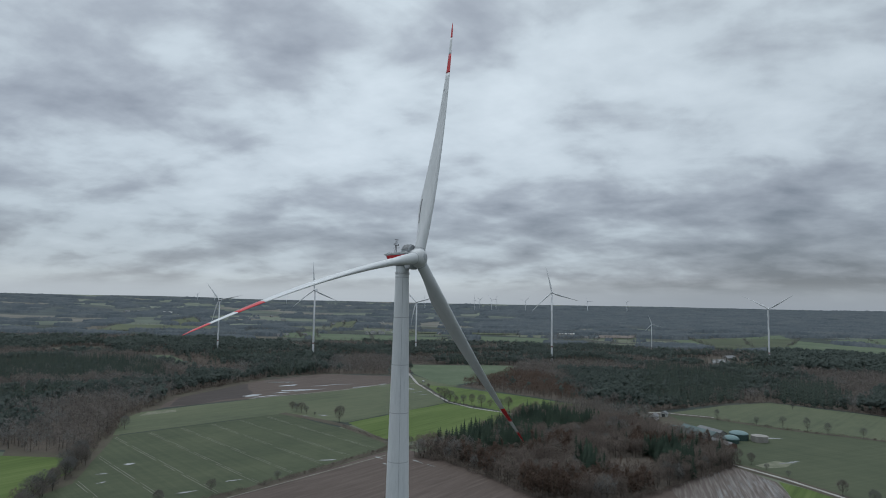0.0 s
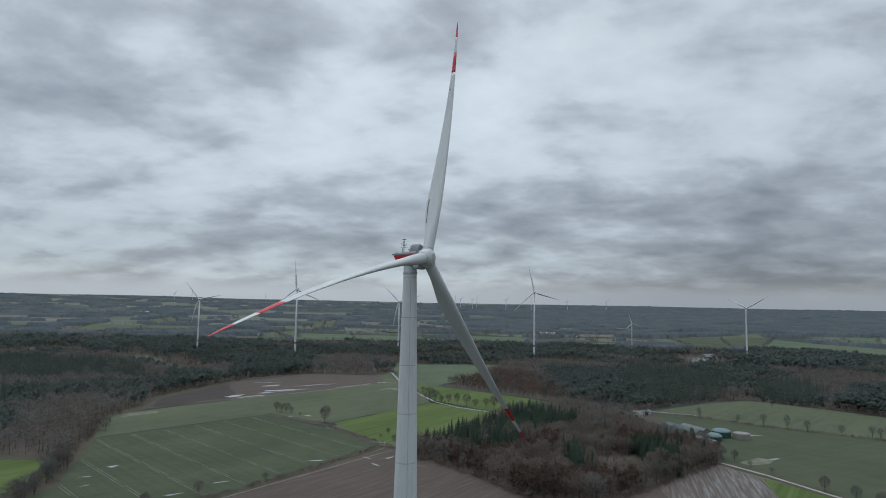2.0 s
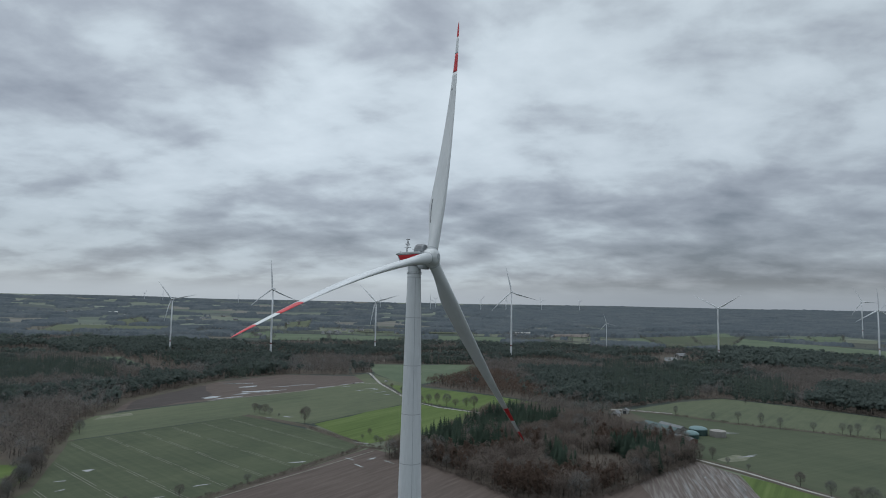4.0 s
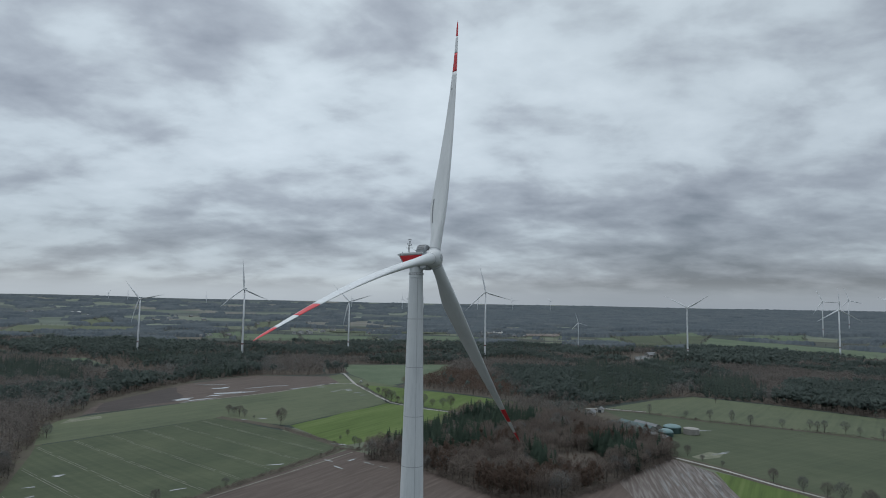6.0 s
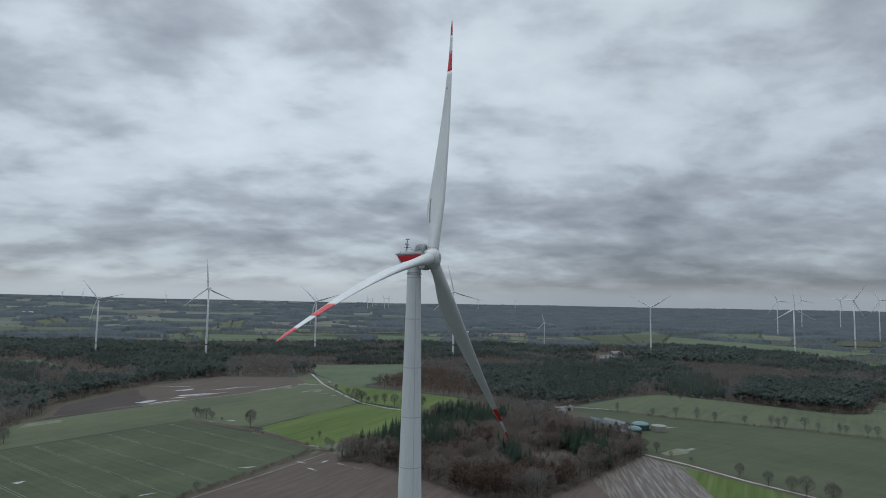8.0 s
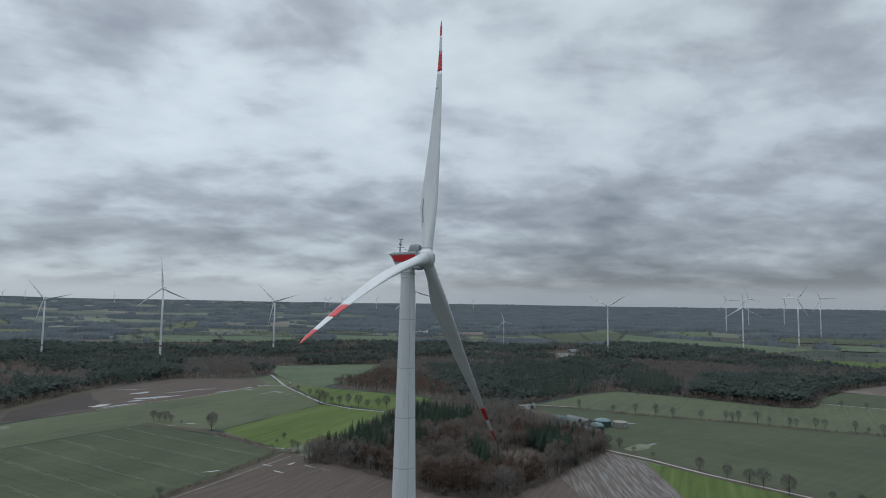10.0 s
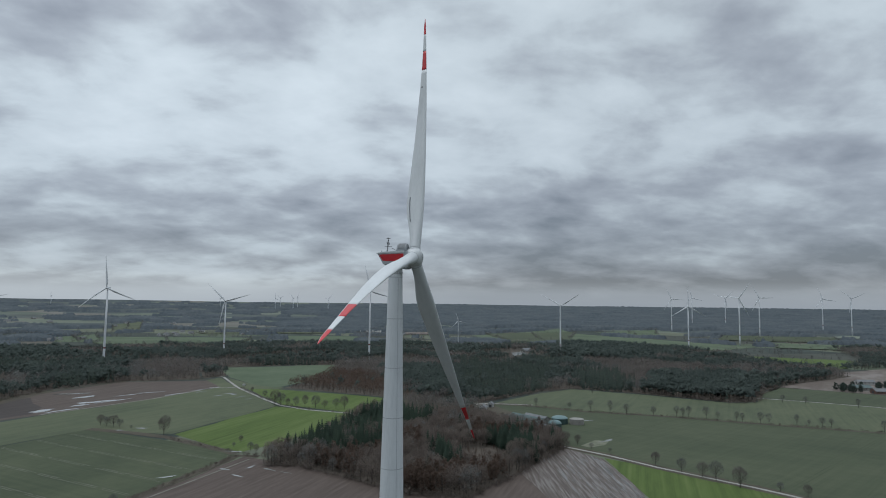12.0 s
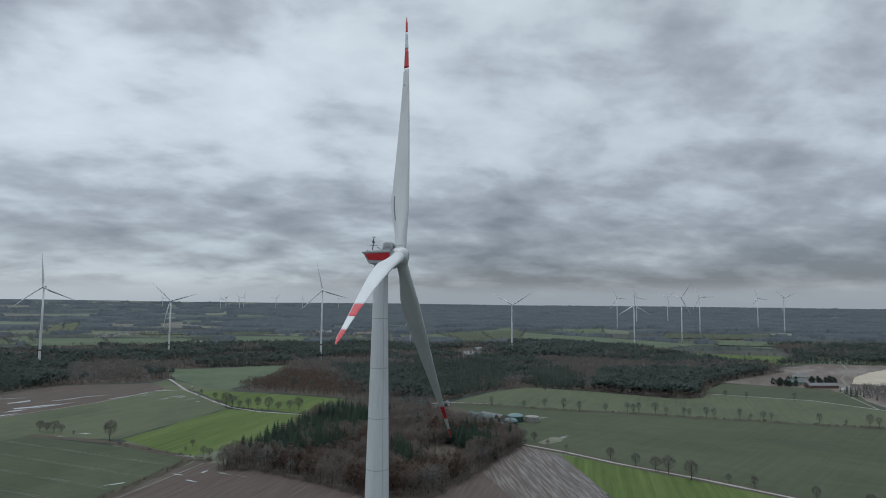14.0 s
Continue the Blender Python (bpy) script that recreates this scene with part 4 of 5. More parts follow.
def tuft_tree(seed, tufts, wide=0.26, low=0.2, size=0.08, flat=0.85, spikes=0, length=0.11, width=0.012, sides=3, limbs=0):
    """A tree of height 1 whose crown is an uneven gathering of small tufts, with loose twigs at its outline (0 wood, 1 crown)."""
    rng = np.random.default_rng(seed)
    wood = [(*tri_tube((0, 0, -0.02), (rng.normal(0, 0.02), rng.normal(0, 0.02), 0.75), 0.017, 0.004, sides), 0)]
    for i in range(limbs):
        a, h = i * 2.4 + rng.random(), low * 0.8 + 0.4 * i / limbs
        wood.append((*tri_tube((0, 0, h), (math.cos(a) * wide * 0.8, math.sin(a) * wide * 0.8, h + wide * rng.uniform(0.6, 1.1)), 0.007, 0.002, 3), 0))
    v, f, ix = gather(wood)
    n = v * np.array((1, 1, 0)) + np.array((1e-4, 0, 0))
    mid, tall = low + (1 - low) * 0.42, (1 - low) * 0.5
    base = np.array([(1, 0, 0), (0, 1, 0), (-1, 0, 0), (0, -1, 0), (0, 0, 1), (0, 0, -1)], float)
    faces = np.array([(0, 1, 4), (1, 2, 4), (2, 3, 4), (3, 0, 4), (1, 0, 5), (2, 1, 5), (3, 2, 5), (0, 3, 5)])
    vs, fs, ns, o = [v], [f], [n], len(v)
    for k in range(tufts):
        u = 1 - 1.55 * (k + 0.5) / tufts
        a = k * 2.4 + rng.normal(0, 0.35)
        h = math.sqrt(max(0, 1 - u * u))
        d = np.array((h * math.cos(a), h * math.sin(a), u))
        c = d * np.array((wide, wide, tall)) * rng.uniform(0.55, 0.98) + np.array((0, 0, mid))
        turn = np.linalg.qr(rng.normal(0, 1, (3, 3)))[0]
        q = (base * rng.uniform(0.65, 1.35, (6, 1))) @ turn * size * rng.uniform(0.75, 1.3) * np.array((1.15, 1.15, flat))
        own = q / (np.linalg.norm(q, axis=1)[:, None] + 1e-9)
        g = faces if np.linalg.det(turn) > 0 else faces[:, ::-1]
        vs.append(q + c)
        fs.append(g + o)
        ns.append(own * 0.18 + d * np.array((0.7, 0.7, 0.5)) + np.array((0, 0, 0.8)))
        o += 6
    if spikes:
        d = rng.normal(0, 1, (spikes, 3))
        d[:, 2] = np.abs(d[:, 2]) * np.where(rng.random(spikes) < 0.75, 1, -0.6)
        d /= np.linalg.norm(d, axis=1)[:, None]
        c = d * np.array((wide, wide, tall)) * rng.uniform(0.8, 1.12, (spikes, 1)) + np.array((0, 0, mid))
        way = d + rng.normal(0, 0.7, (spikes, 3)) + np.array((0, 0, 0.35))
        way /= np.linalg.norm(way, axis=1)[:, None]
        p = np.cross(way, rng.normal(0, 1, (spikes, 3)))
        p *= width / (np.linalg.norm(p, axis=1)[:, None] + 1e-9)
        L = length * rng.uniform(0.6, 1.25, (spikes, 1))
        q = np.stack([c - way * L * 0.5 - p, c - way * L * 0.5 + p, c + way * L * 0.5], 1)
        g = np.arange(3 * spikes).reshape(-1, 3)
        back = (np.cross(q[:, 1] - q[:, 0], q[:, 2] - q[:, 0]) * d).sum(1) < 0
        g[back] = g[back][:, ::-1]
        vs.append(q.reshape(-1, 3))
        fs.append(g + o)
        ns.append(np.repeat(d + np.array((0, 0, 0.8)), 3, axis=0))
    v, g, n = np.vstack(vs), np.vstack(fs), np.vstack(ns)
    n /= np.linalg.norm(n, axis=1)[:, None] + 1e-9
    return v, g, np.concatenate([ix, np.ones(len(g) - len(f), int)]), n


NEAR_BARE = [dome_tree(s, 400, 0.25 + 0.035 * (s % 3), 0.16 + 0.05 * (s % 2), 0.10, 0.0075, 4, 5, 0.7) for s in range(6)]
EDGE_BARE = [dome_tree(20 + s, 900, 0.31 + 0.035 * (s % 4), 0.22, 0.13, 0.0046, 6, 18, 0.8) for s in range(6)]
MID_BARE = [dome_tree(40 + s, 66, 0.29 + 0.03 * (s % 3), 0.12, 0.12, 0.021, 3, 0, 0.95) for s in range(6)]
FAR_BARE = [dome_tree(60 + s, 36, 0.36, 0.08, 0.13, 0.034, 3, 0, 1.0) for s in range(4)]
NEAR_SPRUCE = [spruce(s, 11, 13, 0.21 + 0.02 * s) for s in range(4)]
MID_SPRUCE = [spruce(10 + s, 5, 6, 0.17) for s in range(4)]
FAR_SPRUCE = [spruce(20 + s, 2, 5, 0.24) for s in range(3)]
MID_PINE = [tuft_tree(70 + s, 8, 0.20, 0.24, 0.095, 1.0, 12, 0.10, 0.022) for s in range(5)]
FAR_PINE = [tuft_tree(80 + s, 4, 0.22, 0.35, 0.15, 0.85, 5, 0.12, 0.03) for s in range(3)]
NEAR_BEECH = [clump_tree(30 + s, 26, 16, 0.16, 0.24, 0.055) for s in range(3)]
SHRUB = [dome_tree(80 + s, 80, 0.55, 0.05, 0.22, 0.026, 3) for s in range(3)]


def inside(poly, x, y):
    r = np.zeros(len(x), bool)
    for (x0, y0), (x1, y1) in zip(poly, poly[1:] + poly[:1]):
        if y0 == y1:
            continue
        c = ((y0 > y) != (y1 > y)) & (x < (x1 - x0) * (y - y0) / (y1 - y0) + x0)
        r ^= c
    return r


def scatter(poly, spacing, seed, holes=()):
    rng = np.random.default_rng(seed)
    p = np.array(poly)
    x0, y0 = p.min(0)
    x1, y1 = p.max(0)
    gx, gy = np.meshgrid(np.arange(x0, x1, spacing), np.arange(y0, y1, spacing))
    x = gx.ravel() + rng.uniform(-0.5, 0.5, gx.size) * spacing
    y = gy.ravel() + rng.uniform(-0.5, 0.5, gx.size) * spacing
    ok = inside(poly, x, y)
    for h in holes:
        ok &= ~inside(h, x, y)
    return x[ok], y[ok], rng


def crown_normals(template):
    """Directions that shade a crown as one rounded mass, and its triangles turned to face them."""
    if len(template) == 4:
        return template[3], template[1]
    v, f, ix = template
    n = v - np.array((0, 0, 0.42))
    n[:, 2] = n[:, 2] * 0.75 + 0.30
    wood = np.zeros(len(v), bool)
    wood[f[ix == 0].ravel()] = True
    n[wood] = v[wood] * np.array((1, 1, 0)) + np.array((1e-4, 0, 0))
    n /= np.linalg.norm(n, axis=1)[:, None] + 1e-9
    g = np.cross(v[f[:, 1]] - v[f[:, 0]], v[f[:, 2]] - v[f[:, 0]])
    turn = (g * n[f].sum(1)).sum(1) < 0
    f = f.copy()
    f[turn] = f[turn][:, ::-1]
    return n, f


def plant(name, spots, templates, heights, mats, label, category="trees", rng=None):
    """Joins one tree for every spot into a single mesh of woodland."""
    xs, ys = spots
    if not len(xs):
        return None
    rng = rng or np.random.default_rng(1)
    h = rng.uniform(*heights, len(xs)) * (1 + 0.14 * np.sin(xs * 0.045) * np.cos(ys * 0.052))
    a = rng.uniform(0, 6.283, len(xs))
    which = rng.integers(0, len(templates), len(xs))
    vs, fs, ix, ns, o = [], [], [], [], 0
    for w, template in enumerate(templates):
        tv, ti = template[0], template[2]
        tn, tf = crown_normals(template)
        sel = np.flatnonzero(which == w)
        if not len(sel):
            continue
        c, s, hh = np.cos(a[sel])[:, None], np.sin(a[sel])[:, None], h[sel][:, None]
        wide = rng.uniform(0.85, 1.2, len(sel))[:, None]
        z0 = np.array([rise(x, y) for x, y in zip(xs[sel], ys[sel])])[:, None]
        X = (tv[None, :, 0] * c - tv[None, :, 1] * s) * hh * wide + xs[sel][:, None]
        Y = (tv[None, :, 0] * s + tv[None, :, 1] * c) * hh * wide + ys[sel][:, None]
        Z = tv[None, :, 2] * hh + z0
        vs.append(np.stack([X, Y, Z], -1).reshape(-1, 3))
        ns.append(np.stack([tn[None, :, 0] * c - tn[None, :, 1] * s, tn[None, :, 0] * s + tn[None, :, 1] * c, np.repeat(tn[None, :, 2], len(sel), 0)], -1).reshape(-1, 3))
        fs.append((tf[None] + (np.arange(len(sel)) * len(tv))[:, None, None] + o).reshape(-1, 3))
        ix.append(np.tile(ti, len(sel)))
        o += len(sel) * len(tv)
    me = mesh_np(name, np.vstack(vs), np.vstack(fs), mats, np.concatenate(ix))
    me.shade_smooth()
    me.normals_split_custom_set_from_vertices(np.vstack(ns).astype(np.float32))
    return tagged(new(name, me), label, category, kind="stuff")


def mixed(name, poly, spacing, seed, kinds, holes=(), patchy=0.0075, stands=()):
    """A wood whose kinds of tree gather in stands. kinds: (share, templates, heights, materials, label); stands: (outline, templates, heights, materials, label)."""
    x, y, rng = scatter(poly, spacing, seed, holes)
    wx = x + np.array([12 * noise.noise((px * 0.03, py * 0.03, 1.0)) for px, py in zip(x, y)]) + rng.normal(0, 4, len(x))
    wy = y + np.array([12 * noise.noise((px * 0.03, py * 0.03, 7.0)) for px, py in zip(x, y)]) + rng.normal(0, 4, len(x))
    free = np.ones(len(x), bool)
    for outline, templates, heights, mats, label in stands:
        sel = free & inside(outline, wx, wy) & (rng.random(len(x)) < 0.92)
        plant(name, (x[sel], y[sel]), templates, heights, mats, label, rng=rng)
        free &= ~sel
    x, y = x[free], y[free]
    v = np.array([noise.noise((px * patchy, py * patchy, seed * 3.1)) for px, py in zip(x, y)]) * 0.9 + rng.normal(0, 0.09, len(x))
    order = np.argsort(np.argsort(v)) / max(1, len(v))
    lo = 0.0
    for share, templates, heights, mats, label in kinds:
        sel = (order >= lo) & (order < lo + share)
        plant(name, (x[sel], y[sel]), templates, heights, mats, label, rng=rng)
        lo += share


W1 = [(-54, 452), (-31, 445), (-1, 404), (23, 366), (58, 350), (108, 392), (172, 448), (176, 466), (168, 505), (152, 565), (114, 600), (75, 624), (48, 622), (33, 590), (2, 540), (-20, 500), (-52, 466)]
FIR_STANDS = [[(20, 560), (58, 618), (80, 618), (108, 584), (92, 540), (50, 526), (22, 512)], [(-26, 500), (36, 510), (36, 464), (-8, 446)], [(62, 460), (78, 442), (66, 392), (56, 409)], [(119, 486), (154, 473), (130, 418), (101, 421)], [(-52, 462), (-20, 500), (5, 537), (20, 560), (24, 530), (-5, 490)]]
patch("forest_floor", W1, 0.3, litter, "brown leaf litter below bare trees", "forest floor")
CLEAR = [(84, 461), (122, 465), (118, 430), (106, 404), (84, 402), (78, 415)]
x, y, rng = scatter(W1, 5.0, 3, [CLEAR])
v = np.array([noise.noise((px * 0.02, py * 0.02, 4.0)) for px, py in zip(x, y)])
fir = (np.any([inside(p, x + rng.normal(0, 3, len(x)), y + rng.normal(0, 3, len(x))) for p in FIR_STANDS], axis=0) & (rng.random(len(x)) < 0.95)) | (rng.random(len(x)) < 0.02)
rust = (~fir) & ((inside([(-20, 480), (14, 480), (8, 400), (-22, 415)], x, y) & (rng.random(len(x)) < 0.6)) | ((v + rng.normal(0, 0.1, len(x))) < -0.33))
plain = ~(fir | rust)
greyish = plain & (rng.random(len(x)) < 0.05)
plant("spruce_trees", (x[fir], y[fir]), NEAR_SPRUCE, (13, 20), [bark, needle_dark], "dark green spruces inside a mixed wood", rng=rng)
plant("beech_trees", (x[rust], y[rust]), NEAR_BEECH, (11, 16), [bark, leaf_rust], "beeches that keep their rusty withered leaves", rng=rng)
plant("bare_trees", (x[greyish], y[greyish]), NEAR_BARE, (10, 17), [bark, twig_grey], "leafless grey broadleaf trees in a wood", rng=rng)
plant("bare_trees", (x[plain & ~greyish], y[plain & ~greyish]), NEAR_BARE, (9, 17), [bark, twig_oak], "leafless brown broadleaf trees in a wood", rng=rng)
x, y, rng = scatter(CLEAR, 5.0, 33)
plant("young_beech", (x, y), NEAR_BEECH, (1.5, 4), [bark, leaf_rust], "low rusty young growth in a clearing", rng=rng)

mixed("woodland", [(82, 626), (116, 604), (152, 570), (163, 600), (158, 632), (184, 664), (120, 700), (70, 660)], 5.5, 41, [(0.6, MID_BARE, (7, 13), [bark, twig_brown], "leafless brown broadleaf woodland"), (0.3, MID_BARE, (7, 12), [bark, twig_grey], "leafless grey broadleaf woodland"), (0.1, MID_SPRUCE, (9, 14), [bark, needle], "dark green spruce woodland")])

# the long wood behind the fields
W2 = [(-125, 960), (-95, 985), (-112, 1108), (0, 1125), (90, 1120), (62, 1000), (28, 905), (-20, 838), (50, 770), (118, 706), (186, 672), (240, 705), (288, 738), (345, 752), (405, 695), (470, 606), (505, 604), (560, 658), (640, 708), (870, 784), (885, 845)]
W2_NEAR = W2 + [(880, 1000), (600, 1080), (300, 1130), (-150, 1180)]
W2_FAR = [(-150, 1180), (300, 1130), (600, 1080), (880, 1000), (960, 1130), (976, 1360), (760, 1480), (520, 1480), (300, 1600), (0, 1620), (-300, 1580), (-420, 1500)]
HOLES = [[(470, 1190), (545, 1240), (575, 1141), (546, 1100), (470, 1130)], [(440, 1215), (480, 1350), (600, 1430), (580, 1310), (500, 1215)]]
# PINE and SPRUCE use the needle colours with haze painted in
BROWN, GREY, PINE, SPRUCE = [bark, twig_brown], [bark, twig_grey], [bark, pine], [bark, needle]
STANDS2 = [
    ([(325, 1155), (421, 961), (280, 707), (238, 684), (188, 729)], MID_SPRUCE, (15, 21), SPRUCE, "dense dark green spruce plantation"),
    ([(196, 751), (247, 684), (212, 650), (150, 660)], MID_PINE, (11, 15), PINE, "grey-green pines along the wood's edge"),
    ([(437, 922), (496, 852), (375, 664), (328, 708)], MID_SPRUCE, (15, 22), SPRUCE, "tall dark spruces beside a field"),
    ([(518, 829), (665, 803), (530, 600), (415, 522), (382, 516), (386, 614), (426, 694)], MID_PINE, (14, 20), PINE, "dark green pines on a wood's edge"),
    ([(343, 756), (394, 769), (393, 670), (381, 657), (323, 711)], MID_BARE, (4, 7), BROWN, "low brown thicket along a field"),
    ([(-40, 838), (30, 990), (103, 946), (125, 759), (101, 651), (19, 710)], MID_BARE, (10, 16), [bark, leaf_rust], "reddish-brown leafless birch wood"),
    ([(136, 1013), (356, 983), (293, 774), (200, 677), (142, 720)], MID_PINE, (13, 19), PINE, "dark green pine stand between bare trees"),
    ([(639, 1059), (701, 927), (586, 785), (508, 844)], MID_BARE, (11, 17), BROWN, "leafless brown wood behind pines"),
]
STANDS2_FAR = [([(776, 1582), (890, 1493), (850, 1260), (750, 1160), (581, 1034), (441, 1023), (600, 1300)], FAR_PINE, (16, 23), PINE, "dark pine wood on a low rise")]
STANDS3 = [
    ([(-567, 1168), (-502, 1175), (-370, 1013), (-363, 935), (-417, 939), (-511, 1069)], MID_BARE, (6, 8), [bark, twig_oak], "low even stand of young brown larches"),
    ([(-900, 900), (-633, 1064), (-540, 1025), (-444, 909), (-412, 815), (-491, 811), (-700, 700)], MID_SPRUCE, (14, 20), SPRUCE, "dark green spruces inside a bare wood"),
    ([(-399, 894), (-337, 880), (-294, 718), (-345, 700), (-352, 760)], MID_PINE, (13, 18), PINE, "dark pines along the wood's edge"),
]
STANDS3_FAR = [
    ([(-1100, 1400), (-852, 1455), (-682, 1596), (-434, 1531), (-378, 1275), (-621, 1317), (-725, 1229), (-1100, 1150)], FAR_PINE, (14, 20), PINE, "long dark belt of pines"),
    ([(-378, 1312), (-177, 1473), (-149, 1188), (-228, 1180)], FAR_SPRUCE, (15, 21), SPRUCE, "dark spruce belt behind bare trees"),
]
patch("forest_floor", W2_NEAR, 0.25, litter, "brown leaf litter below the trees", "forest floor")
patch("forest_floor", W2_FAR, 0.25, litter, "brown leaf litter below the trees", "forest floor")
mixed("woodland", W2_NEAR, 7.0, 11, [(0.42, MID_BARE, (9, 17), BROWN, "leafless brown broadleaf woodland"), (0.28, MID_BARE, (9, 16), GREY, "leafless grey broadleaf woodland"),
                                     (0.20, MID_PINE, (14, 19), PINE, "dark green pine woodland"), (0.10, MID_SPRUCE, (14, 20), SPRUCE, "dark green spruce woodland")], stands=STANDS2)
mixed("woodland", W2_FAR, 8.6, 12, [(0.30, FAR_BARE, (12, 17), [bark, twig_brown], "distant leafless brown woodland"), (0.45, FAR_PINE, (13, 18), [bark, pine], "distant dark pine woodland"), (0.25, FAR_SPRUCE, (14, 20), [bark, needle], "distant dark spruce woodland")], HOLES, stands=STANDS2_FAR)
W3_NEAR = [(-345, 445), (-292, 434), (-276, 420), (-298, 470), (-304, 505), (-332, 560), (-334, 605), (-330, 640), (-348, 700), (-335, 765), (-298, 880), (-228, 950), (-130, 960), (-150, 1180), (-600, 1180), (-1000, 900), (-700, 450)]
W3_FAR = [(-150, 1180), (-420, 1500), (-900, 1650), (-1700, 1500), (-1500, 1000), (-1000, 900), (-600, 1180)]
CLEARING = [(-640, 1180), (-572, 1184), (-504, 1085), (-428, 978), (-426, 945), (-486, 1008), (-530, 1045), (-610, 1130)]
HOLES3 = [[(-815, 1365), (-700, 1215), (-795, 1170), (-905, 1300)], CLEARING]
patch("forest_floor", W3_NEAR, 0.05, litter, "brown leaf litter below the trees", "forest floor")
patch("forest_floor", W3_FAR, 0.25, litter, "brown leaf litter below the trees", "forest floor")
mixed("woodland", W3_NEAR, 7.2, 13, [(0.28, MID_BARE, (9, 18), [bark, twig_brown], "leafless brown broadleaf woodland"), (0.34, MID_BARE, (9, 17), [bark, twig_grey], "leafless grey broadleaf woodland"),
                                     (0.22, MID_PINE, (14, 19), PINE, "dark green pine woodland"), (0.16, MID_SPRUCE, (15, 21), SPRUCE, "dark green spruce woodland")], HOLES3, stands=STANDS3)
patch("clearing", CLEARING, 0.4, meadow_far, "pale grassy clearing inside a wood", "clearing", 4)
mixed("woodland", W3_FAR, 9.2, 14, [(0.4, FAR_BARE, (12, 17), [bark, twig_brown], "distant leafless brown woodland"), (0.4, FAR_PINE, (13, 18), [bark, pine], "distant dark pine woodland"), (0.2, FAR_SPRUCE, (14, 20), [bark, needle], "distant dark spruce woodland")], HOLES3, stands=STANDS3_FAR)
W4 = [(890, 838), (1060, 878), (1200, 785), (1800, 700), (1900, 1100), (1420, 1300), (1160, 990), (1030, 905)]
mixed("woodland", W4, 9.2, 15, [(0.35, FAR_BARE, (12, 17), [bark, twig_brown], "distant leafless brown woodland"), (0.45, FAR_PINE, (13, 18), [bark, pine], "distant dark pine woodland"), (0.2, FAR_SPRUCE, (14, 20), [bark, needle], "distant dark spruce woodland")])

# belts of trees and woods out to the skyline
rng = np.random.default_rng(8)
bx, by = [], []
for k in range(150):
    az = radians(rng.uniform(-48, 68))
    d = 1650 + 900 * rng.random()
    cx, cy = -40 + d * math.sin(az), d * math.cos(az)
    blocked = any(inside(p, np.array([cx]), np.array([cy]))[0] for p, m in far_fields)
    if blocked:
        continue
    long, wide, turn = rng.uniform(60, 340), rng.uniform(10, 70) * (1 + d / 3500), radians(90) - az + radians(90) + rng.normal(0, 0.5)
    n = int(long * wide / (300 * (1 + d / 2500)))
    u, w = rng.uniform(-0.5, 0.5, n) * long, rng.normal(0, 0.35, n) * wide
    bx.append(cx + u * math.cos(turn) - w * math.sin(turn))
    by.append(cy + u * math.sin(turn) + w * math.cos(turn))
bx, by = np.concatenate(bx), np.concatenate(by)
ok = np.hypot(bx + 40, by) < 4800
for p, m in far_fields:
    ok &= ~inside(p, bx, by)
bx, by = bx[ok], by[ok]
thin_out = rng.random(len(bx)) < 0.6
plant("tree_belts", (bx[thin_out], by[thin_out]), FAR_BARE, (9, 16), [bark, twig_grey], "distant belts of leafless grey trees", rng=rng)


ex, ey = [], []
rng = np.random.default_rng(77)
for poly, m in far_fields[:4] + far_fields[7:]:
    poly = hull_order(poly)
    lines = list(zip(poly, poly[1:] + poly[:1])) + [(((poly[0][0] + poly[1][0]) / 2, (poly[0][1] + poly[1][1]) / 2), ((poly[2][0] + poly[-1][0]) / 2, (poly[2][1] + poly[-1][1]) / 2))]
    for (x0, y0), (x1, y1) in lines:
        n = int(math.hypot(x1 - x0, y1 - y0) / 9)
        u = rng.random(n)
        ex.append(x0 + (x1 - x0) * u + rng.normal(0, 3, n))
        ey.append(y0 + (y1 - y0) * u + rng.normal(0, 3, n))
plant("tree_rows", (np.concatenate(ex), np.concatenate(ey)), FAR_BARE, (5, 13), [bark, twig_grey], "distant rows of leafless trees along fields", rng=rng)


